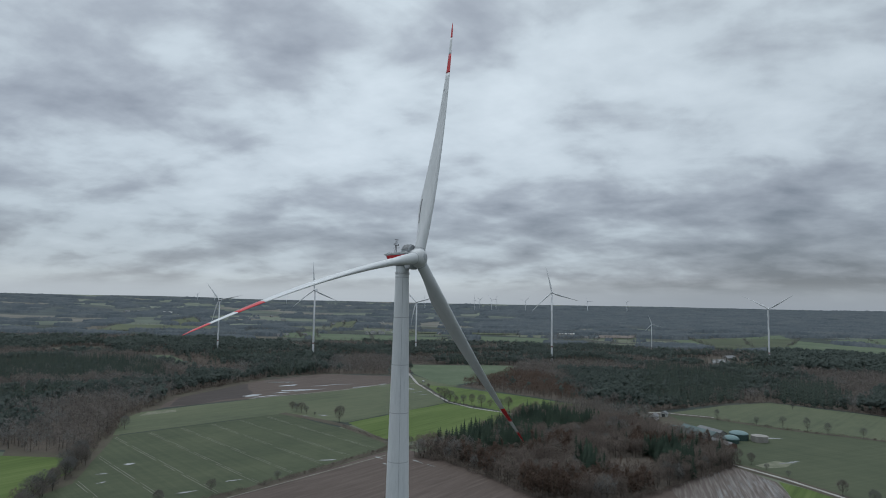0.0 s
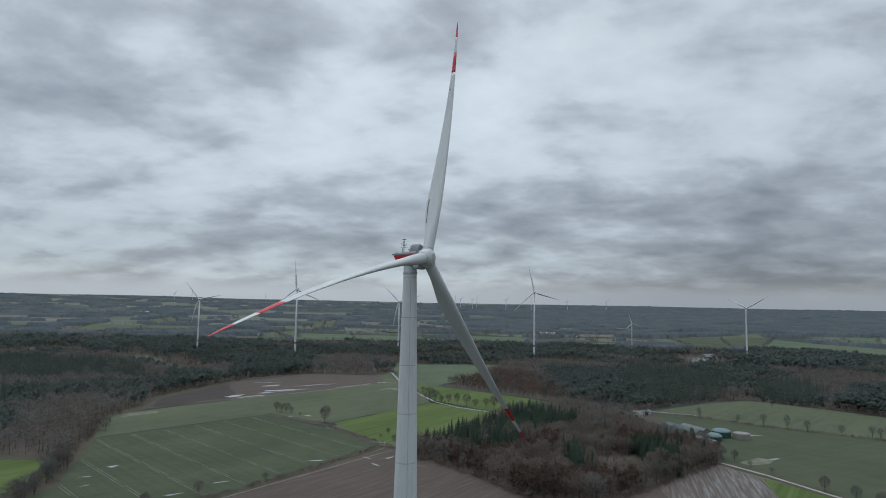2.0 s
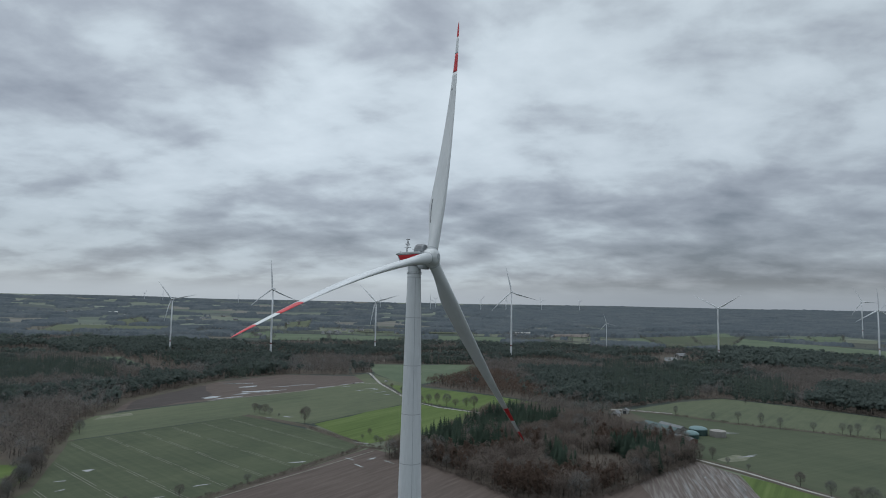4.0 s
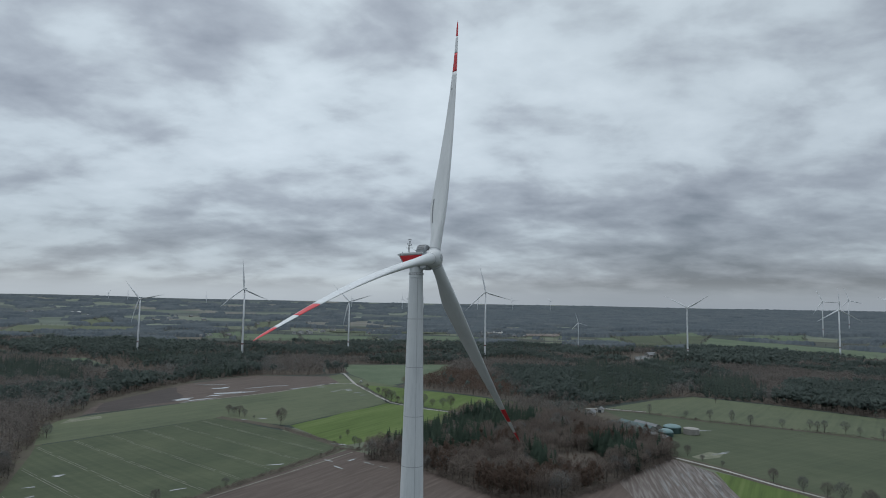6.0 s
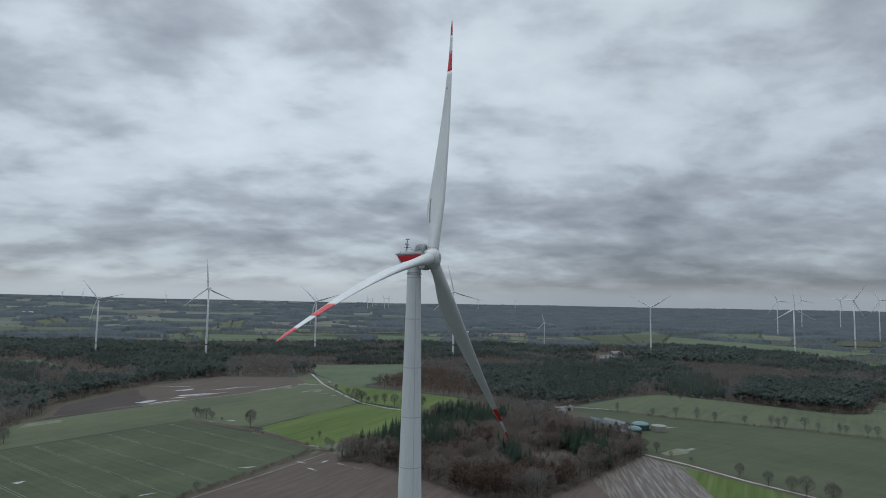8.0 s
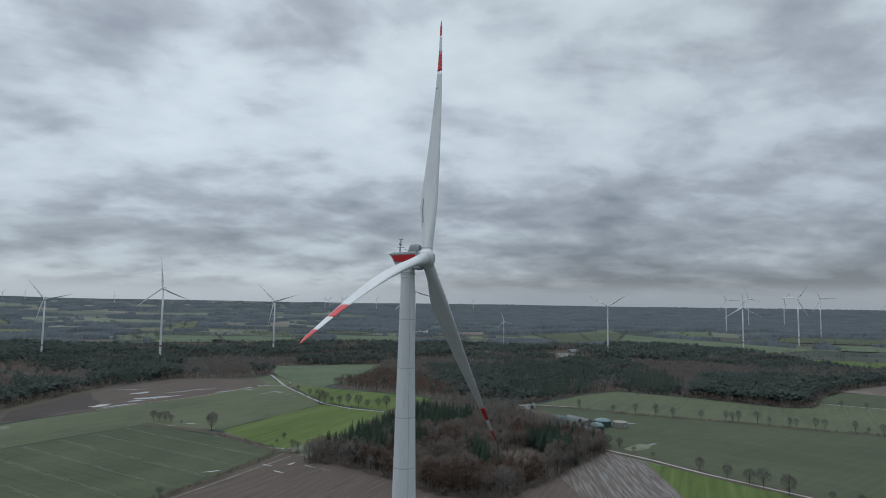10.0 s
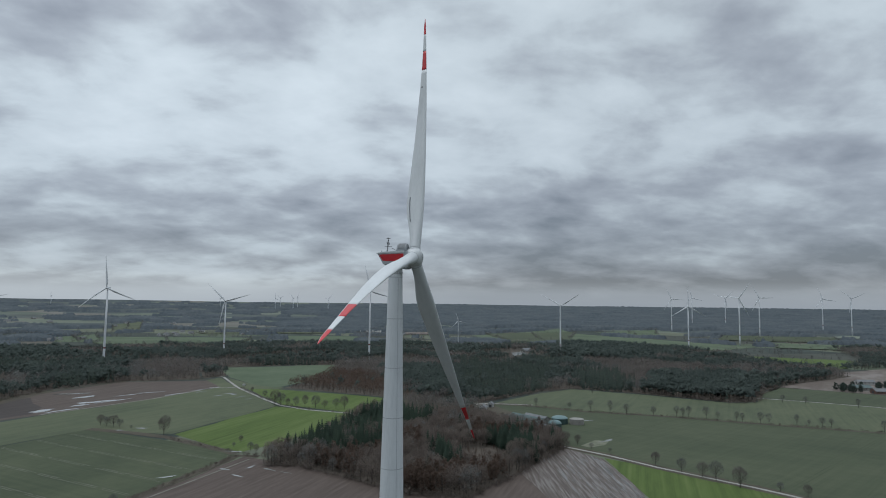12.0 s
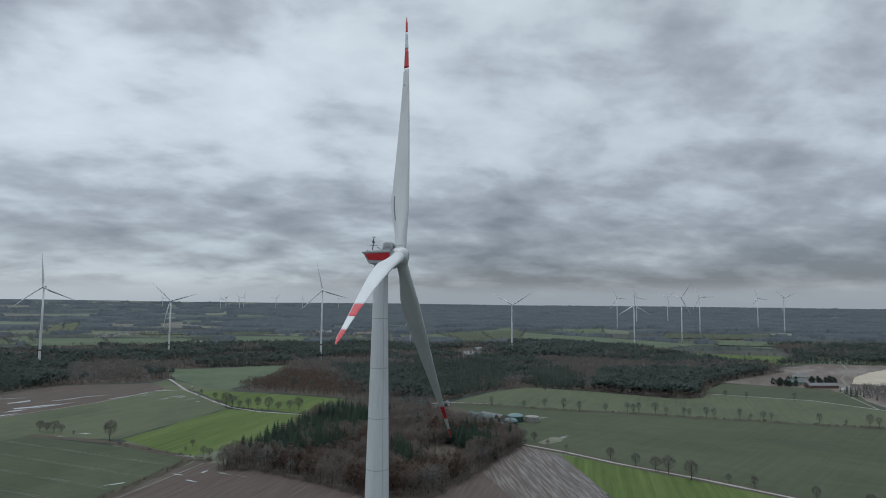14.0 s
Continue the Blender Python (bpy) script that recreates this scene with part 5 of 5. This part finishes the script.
def far_woods():
    """Woods between the far fields as closed canopies with uneven tops that drop to the ground at their edges."""
    r = np.random.default_rng(18)
    az = np.radians(np.arange(-52.0, 72.0, 0.12))
    ring = 1640 * np.exp(np.arange(0, 1.04, 0.0085))
    d, a = np.meshgrid(ring, az, indexing="ij")
    d = d * (1 + r.normal(0, 0.0015, d.shape))
    x, y = -40 + d * np.sin(a), d * np.cos(a)
    v = np.empty(d.shape)
    for i in range(d.shape[0]):
        for j in range(d.shape[1]):
            p, q = x[i, j], y[i, j]
            v[i, j] = 0.8 * noise.noise((p * 0.0018, q * 0.0028, 3.0)) + 0.9 * noise.noise((p * 0.0062, q * 0.0085, 9.0)) + 0.3 * noise.noise((p * 0.014, q * 0.014, 5.0))
    east = np.clip((np.degrees(a) - 2) / 10, 0, 1)
    limit = 0.12 + 0.10 * (d < 2200) - east * 0.75 * np.clip((d - 2700) / 150, 0, 1) - (1 - east) * 0.10 * np.clip((d - 3300) / 600, 0, 1)
    wood = v > limit
    wood[:2] = False
    for poly, m in far_fields:
        wood &= ~inside(hull_order(poly), x.ravel(), y.ravel()).reshape(x.shape)
    for poly in (W2_FAR, W3_FAR, W4):
        wood &= ~inside(poly, x.ravel(), y.ravel()).reshape(x.shape)
    ground = np.array([rise(p, q) for p, q in zip(x.ravel(), y.ravel())]).reshape(x.shape)
    top = 9 + 5 * np.clip(v - limit, 0, 0.6) + r.uniform(-2.5, 3.0, x.shape)
    z = ground + np.where(wood, top, -2.5)
    n, k = x.shape
    at = np.arange(n * k).reshape(n, k)
    keep = (wood[:-1, :-1] | wood[1:, :-1] | wood[:-1, 1:] | wood[1:, 1:]) & (d[1:, 1:] < 4640)
    p, q, u, w = at[:-1, :-1][keep], at[1:, :-1][keep], at[1:, 1:][keep], at[:-1, 1:][keep]
    tris = np.vstack([np.stack([p, w, u], 1), np.stack([p, u, q], 1)])
    used, back = np.unique(tris, return_inverse=True)
    verts = np.stack([x, y, z], -1).reshape(-1, 3)[used]
    # the canopy colour includes the painted distance haze
    tagged(new("far_woods", mesh_np("far_woods", verts, back.reshape(-1, 3), [hazed_woods])), "distant dark woods between far fields", "woods", kind="stuff")


far_woods()


# ---- single trees ----
def tree_meshes(template, mats):
    tv, tf, ti = template
    out = []
    for m in (0, 1):
        f = tf[ti == m]
        used, inv = np.unique(f, return_inverse=True)
        out.append(mesh_np("trunk" if m == 0 else "crown", tv[used], inv.reshape(-1, 3), [mats[m]]))
    return out


SINGLE = [tree_meshes(t, [bark, twig_grey if i % 2 else twig_brown]) for i, t in enumerate(EDGE_BARE)]
SMALL = [tree_meshes(t, [bark, twig_brown]) for t in SHRUB]
FIRS = [tree_meshes(t, [bark, needle]) for t in [clump_tree(70 + s, 30, 16, 0.1, 0.42, 0.12) for s in range(3)]]
SLIM = [tree_meshes(t, [bark, twig_grey]) for t in [dome_tree(90 + s, 420, 0.24 + 0.03 * s, 0.25, 0.13, 0.0058, 5, 12, 0.8) for s in range(4)]]


def single_tree(x, y, h, kind, k, label, group, name="tree", category="tree"):
    r = random.Random(int(x * 13 + y * 7))
    t = thing(name, Matrix.LocRotScale((x, y, 0.1), Euler((0, 0, r.uniform(0, 6.28))), (h * r.uniform(0.9, 1.15),) * 2 + (h,)), label, category, group)
    trunk, crown = kind[k % len(kind)]
    part("trunk", trunk, None, t)
    part("crown", crown, None, t)
    return t


for i, (x, y, h) in enumerate([(208, 385, 10), (214, 365, 10), (220, 352, 10), (222, 342, 13), (226, 326, 14), (244, 313, 6), (186, 454, 9), (190, 440, 5), (180, 462, 10), (197, 425, 4), (251, 300, 8), (263, 268, 9), (275, 245, 10)]):
    single_tree(x, y, h, SINGLE, i, "leafless round-crowned tree beside a gravel track", "trees along the track")
for i, (x, y, h) in enumerate([(233, 627, 12), (260, 603, 10), (278, 590, 13), (293, 577, 15), (305, 566, 12), (327, 552, 11), (347, 542, 12), (352, 539, 11), (356, 535, 13), (370, 527, 14), (378, 520, 9), (389, 507, 11), (392, 503, 10), (404, 493, 13), (409, 488, 12), (431, 477, 12),
                                  (438, 470, 7), (451, 467, 10), (456, 462, 9), (483, 432, 12), (514, 405, 14), (519, 400, 12), (560, 362, 12), (500, 418, 7), (345, 700, 9), (530, 590, 11), (548, 575, 10), (585, 540, 12)]):
    single_tree(x, y, h * 0.92, SLIM, i + 1, "leafless tree in a field hedge", "trees in the hedge")
for i, (x, y, h) in enumerate([(-37, 702, 17), (-31, 700, 14), (-24, 694, 9), (-16, 689, 11), (-7, 685, 13), (3, 675, 14), (12, 670, 9), (23, 665, 11), (31, 660, 15), (-46, 760, 9), (-60, 800, 8)]):
    single_tree(x, y, h, SINGLE, i + 2, "leafless tree beside a pale farm road", "trees along the road")
for i, (x, y, h) in enumerate([(-188, 626, 10), (-182, 621, 9), (-176, 616, 11), (-170, 611, 8), (-130, 571, 17), (-160, 604, 3.5), (-69, 526, 6), (-62, 496, 7), (-58, 488, 7), (-74, 512, 4)]):
    single_tree(x, y, h, SINGLE, i, "leafless tree on the border of two fields", "trees between fields")
for i, (x, y, h) in enumerate([(-251, 345, 15), (-252, 355, 13), (-259, 377, 14), (-268, 402, 15), (-264, 390, 11), (-246, 330, 14), (-243, 318, 12), (-272, 415, 13), (-302, 523, 12), (-236, 305, 12), (-224, 292, 10), (-163, 360, 8), (-133, 388, 6), (-182, 336, 9), (-200, 318, 8), (-256, 362, 12), (-262, 384, 13), (-248, 338, 11), (-271, 396, 14), (-266, 409, 12), (-258, 350, 10), (-240, 312, 13), (-278, 424, 14), (-284, 432, 12), (-254, 340, 13)]):
    single_tree(x, y, h, SINGLE, i + 3, "tall leafless tree on the edge of a meadow", "trees along the meadow")
def hedge_row(line, step, heights, label, seed, loose=1.2):
    r = np.random.default_rng(seed)
    xs, ys = [], []
    for (x0, y0), (x1, y1) in zip(line, line[1:]):
        n = int(math.hypot(x1 - x0, y1 - y0) / step)
        u = (np.arange(n) + r.uniform(0, 1, n)) / max(1, n)
        keep = r.random(n) < 0.8
        xs.append((x0 + (x1 - x0) * u + r.normal(0, loose, n))[keep])
        ys.append((y0 + (y1 - y0) * u + r.normal(0, loose, n))[keep])
    plant("hedge", (np.concatenate(xs), np.concatenate(ys)), SHRUB, heights, [bark, twig_oak], label, "hedge", r)


hedge_row(HEDGE, 1.2, (1.0, 3.0), "low brown leafless hedge between fields", 1)
hedge_row(BOUND, 1.2, (1.4, 3.2), "low brown leafless hedge along a field track", 2)
hedge_row([(-122, 551), (-72, 492)], 2.0, (0.8, 2.6), "low brown leafless hedge between two fields", 3)
hedge_row(ROAD1[2:7], 2.4, (0.8, 3.0), "low brown leafless hedge along a farm road", 4)
hedge_row([(-258, 330), (-262, 370), (-276, 418), (-300, 480), (-310, 520), (-336, 570), (-336, 640)], 1.8, (2, 7), "shaggy bare scrub along the wood's edge", 5, 3.0)
hedge_row([(-345, 690), (-330, 765), (-294, 872), (-226, 942), (-128, 950)], 2.0, (2, 6), "shaggy bare scrub along the wood's edge", 6, 3.0)
hedge_row([(186, 668), (240, 700), (288, 733), (345, 747), (405, 690), (470, 602), (505, 600), (560, 654), (640, 704)], 2.0, (2, 6), "shaggy bare scrub along the wood's edge", 7, 3.0)
hedge_row([(-52, 450), (-31, 443), (-1, 402), (23, 364), (58, 348), (108, 390), (172, 448), (176, 466)], 1.5, (2, 6), "shaggy bare scrub along the wood's edge", 8, 1.5)
hedge_row(TRACK, 5.0, (0.6, 1.6), "sparse low bushes along a farm track", 9)
rng = random.Random(9)
for line, n, hh, label in ((BOUND, 12, (1.5, 3.2), "low bare bush on a field border"), (HEDGE, 26, (1.5, 3.6), "low bare bush in a hedge"), ([(-125, 553), (-72, 492)], 14, (1.5, 3.0), "low bare bush between fields"), (ROAD1[2:6], 14, (1.5, 4), "low bare bush by the farm road"), (ROAD2[1:5], 12, (1, 2), "low bare bush by the track")):
    segs = list(zip(line, line[1:]))
    for k in range(n):
        (x0, y0), (x1, y1) = rng.choice(segs)
        u = rng.random()
        single_tree(x0 + (x1 - x0) * u + rng.uniform(-1.5, 1.5) + 2, y0 + (y1 - y0) * u + rng.uniform(-1.5, 1.5), rng.uniform(*hh), SMALL, k, label, "hedge bushes", "bush", "bush")


# ---- buildings ----
def house(name, x, y, turn, length, width, eave, ridge, wall_mat, roof_mat, label, category="building", windows=4, door=True, z=0.2):
    t = thing(name, pose(x, y, z, 0, 0, turn), label, category)
    l, w = length / 2, width / 2
    part("wall", extrude_gable(l, w, eave, ridge), wall_mat, t)
    for s in (-1, 1):
        bm = bmesh.new()
        o = 0.5
        k = (ridge - eave) / w
        pts = [(-l - o, s * (w + o), eave - k * o), (l + o, s * (w + o), eave - k * o), (l + o, 0, ridge), (-l - o, 0, ridge)]
        lo = [bm.verts.new((a, b, c + 0.05)) for a, b, c in pts]
        hi = [bm.verts.new((a, b, c + 0.25)) for a, b, c in pts]
        bm.faces.new(lo)
        bm.faces.new(hi[::-1])
        for i in range(4):
            bm.faces.new((lo[i], lo[(i + 1) % 4], hi[(i + 1) % 4], hi[i]))
        part("roof", bm, roof_mat, t)
    for i in range(windows):
        u = -l + length * (i + 0.5) / windows
        for s in (-1, 1):
            bm = box(bmesh.new(), u - 0.6, u + 0.6, s * w - 0.06, s * w + 0.06, eave * 0.45, eave * 0.8)
            part("window", bm, glass_dark, t)
    if door:
        bm = box(bmesh.new(), -l - 0.06, -l + 0.06, -1.6, 1.6, 0, min(3.4, eave * 0.95))
        part("door", bm, dark_metal, t)
    return t


def extrude_gable(l, w, eave, ridge):
    bm = bmesh.new()
    a = [bm.verts.new((-l, y, z)) for y, z in ((-w, 0), (w, 0), (w, eave), (0, ridge), (-w, eave))]
    b = [bm.verts.new((l, y, z)) for y, z in ((-w, 0), (w, 0), (w, eave), (0, ridge), (-w, eave))]
    bm.faces.new(a)
    bm.faces.new(b[::-1])
    for i in range(5):
        bm.faces.new((a[i], b[i], b[(i + 1) % 5], a[(i + 1) % 5]))
    return bm


def tank(x, y, r, h, domed, label, wall_mat, top_mat):
    t = thing("digester_tank", pose(x, y, 0.2), label, "tank", "tanks of the biogas plant")
    part("tank_wall", lathe(bmesh.new(), [(r, 0), (r, h - 0.2), (r + 0.12, h - 0.15), (r + 0.12, h)], 40), wall_mat, t)
    if domed:
        prof = [(r * math.cos(k * math.pi / 20), h + 0.01 + r * domed * math.sin(k * math.pi / 20)) for k in range(10)] + [(0.15, h + r * domed)]
        part("dome", lathe(bmesh.new(), prof, 40), top_mat, t, "pale green membrane dome", True)
    else:
        part("lid", lathe(bmesh.new(), [(r - 0.3, h), (r - 0.3, h + 0.2), (0.2, h + 0.8)], 40), top_mat, t)
    return t


tank(203, 526, 6.3, 2.8, 0.50, "biogas tank with a pale green domed membrane", tank_dark, dome_sheet)
tank(215, 539, 7.6, 4.6, 0.32, "dark clad biogas tank with a green dome", tank_dark, dome_sheet)
tank(229, 532, 6.6, 4.6, 0.0, "open pale concrete tank of a biogas plant", tank_wall, tank_wall)
house("barn", 172, 540, -69, 36, 12, 4.5, 7.5, tank_wall, roof_green, "long cattle barn with a weathered green roof", windows=6)
house("barn", 185, 545, -69, 38, 12, 4.5, 7.5, tank_wall, roof_green, "long cattle barn with a weathered green roof", windows=6)
house("barn", 197, 551, -69, 26, 10, 4, 6.5, tank_wall, roof_grey, "farm shed with a dark grey roof", windows=5)
house("shed", 190, 512, -69, 22, 9, 3.0, 4.5, brick_red, roof_grey, "low brick shed beside a biogas plant", windows=4)
house("house", 170, 622, 60, 11, 7, 3.5, 6, white_wall, roof_grey, "small white house beside a wood", windows=3)
house("house", 186, 641, 60, 8, 6, 3, 5, white_wall, roof_grey, "small white shed beside a wood", windows=2)
house("farmhouse", 735, 619, -17, 42, 12, 3.5, 6.5, brick_red, roof_grey, "long red brick farm building with a grey roof", windows=8)
house("barn", 728, 655, -20, 26, 14, 4, 7, tank_wall, roof_green, "barn with a green sheet roof between conifers", windows=5)
house("barn", 800, 705, -20, 24, 12, 3.5, 6, white_wall, roof_grey, "pale barn behind dark conifers", windows=4)
house("hall", 565, 1375, 30, 28, 12, 4, 6, tank_wall, roof_grey, "pale grey hall in a wood clearing", windows=6)
house("hall", 548, 1335, 30, 16, 9, 4, 6, tank_wall, roof_grey, "pale grey hall in a wood clearing", windows=4)
for i, (x, y) in enumerate([(712, 640), (704, 648), (698, 655), (708, 660), (715, 668), (692, 650), (702, 668), (756, 648), (764, 642), (772, 650), (780, 640), (766, 658), (776, 664), (788, 652), (796, 644), (790, 666), (750, 670), (742, 676), (806, 655), (812, 664), (700, 640)]):
    single_tree(x, y, 9 + (i * 5) % 5, FIRS, i, "dark broad conifer beside a farmyard", "conifers of the farmyard", "conifer")
BRUSH = [(690, 552), (715, 582), (770, 596), (850, 588), (900, 540), (820, 470), (690, 490)]
mixed("woodland", BRUSH, 6.5, 17, [(0.8, MID_BARE, (6, 11), [bark, twig_grey], "low grey leafless thicket beside a sand pit"), (0.2, MID_SPRUCE, (6, 10), [bark, needle], "low dark conifers beside a sand pit")])
def van(x, y, turn):
    t = thing("van", pose(x, y, 0.25, 0, 0, turn), "white delivery van parked beside the farm road", "van")
    body = extrude_profile(bmesh.new(), [(-2.6, 0.45), (-2.6, 2.3), (0.9, 2.35), (1.7, 1.45), (2.6, 1.2), (2.7, 0.45)], -0.95, 0.95, bevel=0.08)
    part("body", body, white_wall, t)
    part("windscreen", extrude_profile(bmesh.new(), [(0.98, 2.25), (1.02, 2.29), (1.74, 1.52), (1.7, 1.48)], -0.85, 0.85), glass_dark, t)
    for sx in (-1.7, 1.7):
        for sy in (-0.9, 0.9):
            m = Matrix.Translation((sx, sy, 0.36)) @ Matrix.Rotation(math.pi / 2, 4, "X")
            part("wheel", lathe(bmesh.new(), [(0.2, -0.13), (0.36, -0.11), (0.36, 0.11), (0.2, 0.13)], 16, m), dark_metal, t)


van(-70, 868, 60)
pole = thing("utility_pole", pose(-91, 905, 0.2), "tall grey utility pole beside the farm road", "pole")
part("pole", lathe(bmesh.new(), [(0.2, 0), (0.13, 11)], 10), tank_wall, pole)
part("crossarm", box(bmesh.new(), -1.2, 1.2, -0.08, 0.08, 10.4, 10.6), tank_wall, pole)
ribbon("road", [(-78, 856), (-92, 852), (-112, 858)], 3.0, 0.255, gravel, "short pale farm turning", "road", seed=15)

# far hamlets
rng = random.Random(21)
for cx, cy, n, w in ((-560, 1900, 5, 70), (-200, 2200, 12, 130), (-900, 2900, 6, 160), (-420, 2700, 6, 140), (150, 2500, 4, 160), (420, 2050, 2, 40), (-1500, 3100, 8, 200)):
    for k in range(n):
        x, y = cx + rng.uniform(-w, w), cy + rng.uniform(-w, w)
        house("house", x, y, rng.uniform(0, 180), rng.uniform(11, 22), rng.uniform(8, 12), rng.uniform(3, 4.5), rng.uniform(7, 9), rng.choice([white_wall, tank_wall]), roof_grey, "distant farmhouse with a pitched roof", windows=3, door=False, z=rise(x, y))
house("hall", 360, 2270, -8, 80, 24, 5, 8, white_wall, white_wall, "long white hall among far fields", windows=10, door=False, z=rise(360, 2270))
house("hall", -1500, 3050, 10, 110, 30, 6, 9, white_wall, white_wall, "long white hall among far fields", windows=10, door=False, z=rise(-1500, 3050))


# ---- wind turbines further off ----
def far_blade_mesh():
    bm = bmesh.new()
    rings = []
    for r in (1.2, 4, 9, 14, 22, 32, 42, 52, 60, 64, BLADE):
        ring = blade_ring(r, 8)
        rings.append([bm.verts.new(v) for v in ring])
    for a, b in zip(rings, rings[1:]):
        for i in range(8):
            bm.faces.new((a[i], a[(i + 1) % 8], b[(i + 1) % 8], b[i]))
    bm.faces.new(rings[-1])
    return bm_mesh("blade", bm, steel_white, True)


far_blade = far_blade_mesh()
far_tower = bm_mesh("tower", lathe(bmesh.new(), [(2.3, 0), (2.2, 20), (1.9, 70), (1.5, 126)], 24), steel_white, True)
far_band = bm_mesh("red_band", lathe(bmesh.new(), [(2.22, 27), (2.22, 29.5)], 24), band_red)
far_nacelle = bm_mesh("nacelle", extrude_profile(bmesh.new(), [(-9, 126.2), (-8.5, 130.2), (3, 130), (3, 126)], -2, 2, bevel=0.4), steel_white)
far_hub = bm_mesh("hub", lathe(bmesh.new(), [(1.6, 0), (2.0, 1.2), (1.7, 2.6), (0.8, 3.6), (0.1, 3.9)], 16, Matrix.Rotation(math.pi / 2, 4, "Y")), steel_white, True)


def far_turbine(x, y, hub_z, scale, az, spin, band=True):
    g = rise(x, y)
    t = thing("wind_turbine", Matrix.Translation((x, y, g)), "slender white wind turbine far off above the fields", "wind turbine", "wind turbines far off")
    k = (hub_z - g) / 128.0
    sc = Matrix.Diagonal((scale, scale, k, 1))
    part("tower", far_tower, None, t, at=sc)
    if band:
        part("red_band", far_band, None, t, "dull red marking band", at=sc)
    top = Matrix.Translation((0, 0, 128 * k)) @ Matrix.Rotation(math.pi / 2 - radians(az), 4, "Z") @ Matrix.Scale(scale, 4)
    part("nacelle", far_nacelle, None, t, at=top @ Matrix.Translation((0, 0, -128)))
    hub = part("hub", far_hub, None, t, at=top @ Matrix.Translation((3, 0, 0)))
    for j in range(3):
        part("blade", far_blade, None, hub, at=Matrix.Translation((1.6, 0, 0)) @ Matrix.Rotation(radians(spin + 120 * j), 4, "X") @ Matrix.Rotation(radians(-75), 4, "Z"))


for x, y, hz, sc, az, spin in [(-299.7, 1186.9, 130, 0.86, 190, 5), (157.4, 1208.7, 133, 0.82, 195, 12), (577.7, 1223.3, 109, 0.78, 200, 60), (-521.6, 1283.5, 108, 0.74, 185, 40), (-114, 1340.5, 110, 0.78, 190, 45),
                                  (1562, 2141, 139, 0.86, 200, 25), (1000, 1338, 110, 0.80, 200, 0), (1886, 2418, 149, 0.86, 200, 15), (2054, 2397, 150, 0.86, 200, 70), (1272, 1460, 136, 0.86, 225, 85), (1692, 1820, 144, 0.86, 200, 30), (2083, 1905, 145, 0.86, 200, 20), (2058, 1761, 146, 0.86, 200, 50)]:
    far_turbine(x, y, hz, sc, az, spin)
far_turbine(443.8, 1520, 66, 0.36, 195, 15, False)
for i, (x, y, hz) in enumerate([(77, 3919, 128), (183, 3920, 130), (396, 3926, 128), (560, 3950, 130), (787, 3936, 132), (-1745, 4050, 132), (-1640, 4080, 128), (-246, 4095, 126), (117, 4149, 130), (222, 4107, 134), (-1180, 4150, 130), (1050, 4000, 130)]):
    far_turbine(x, y, hz, 0.62, 195 + 5 * i, 37 * i, False)
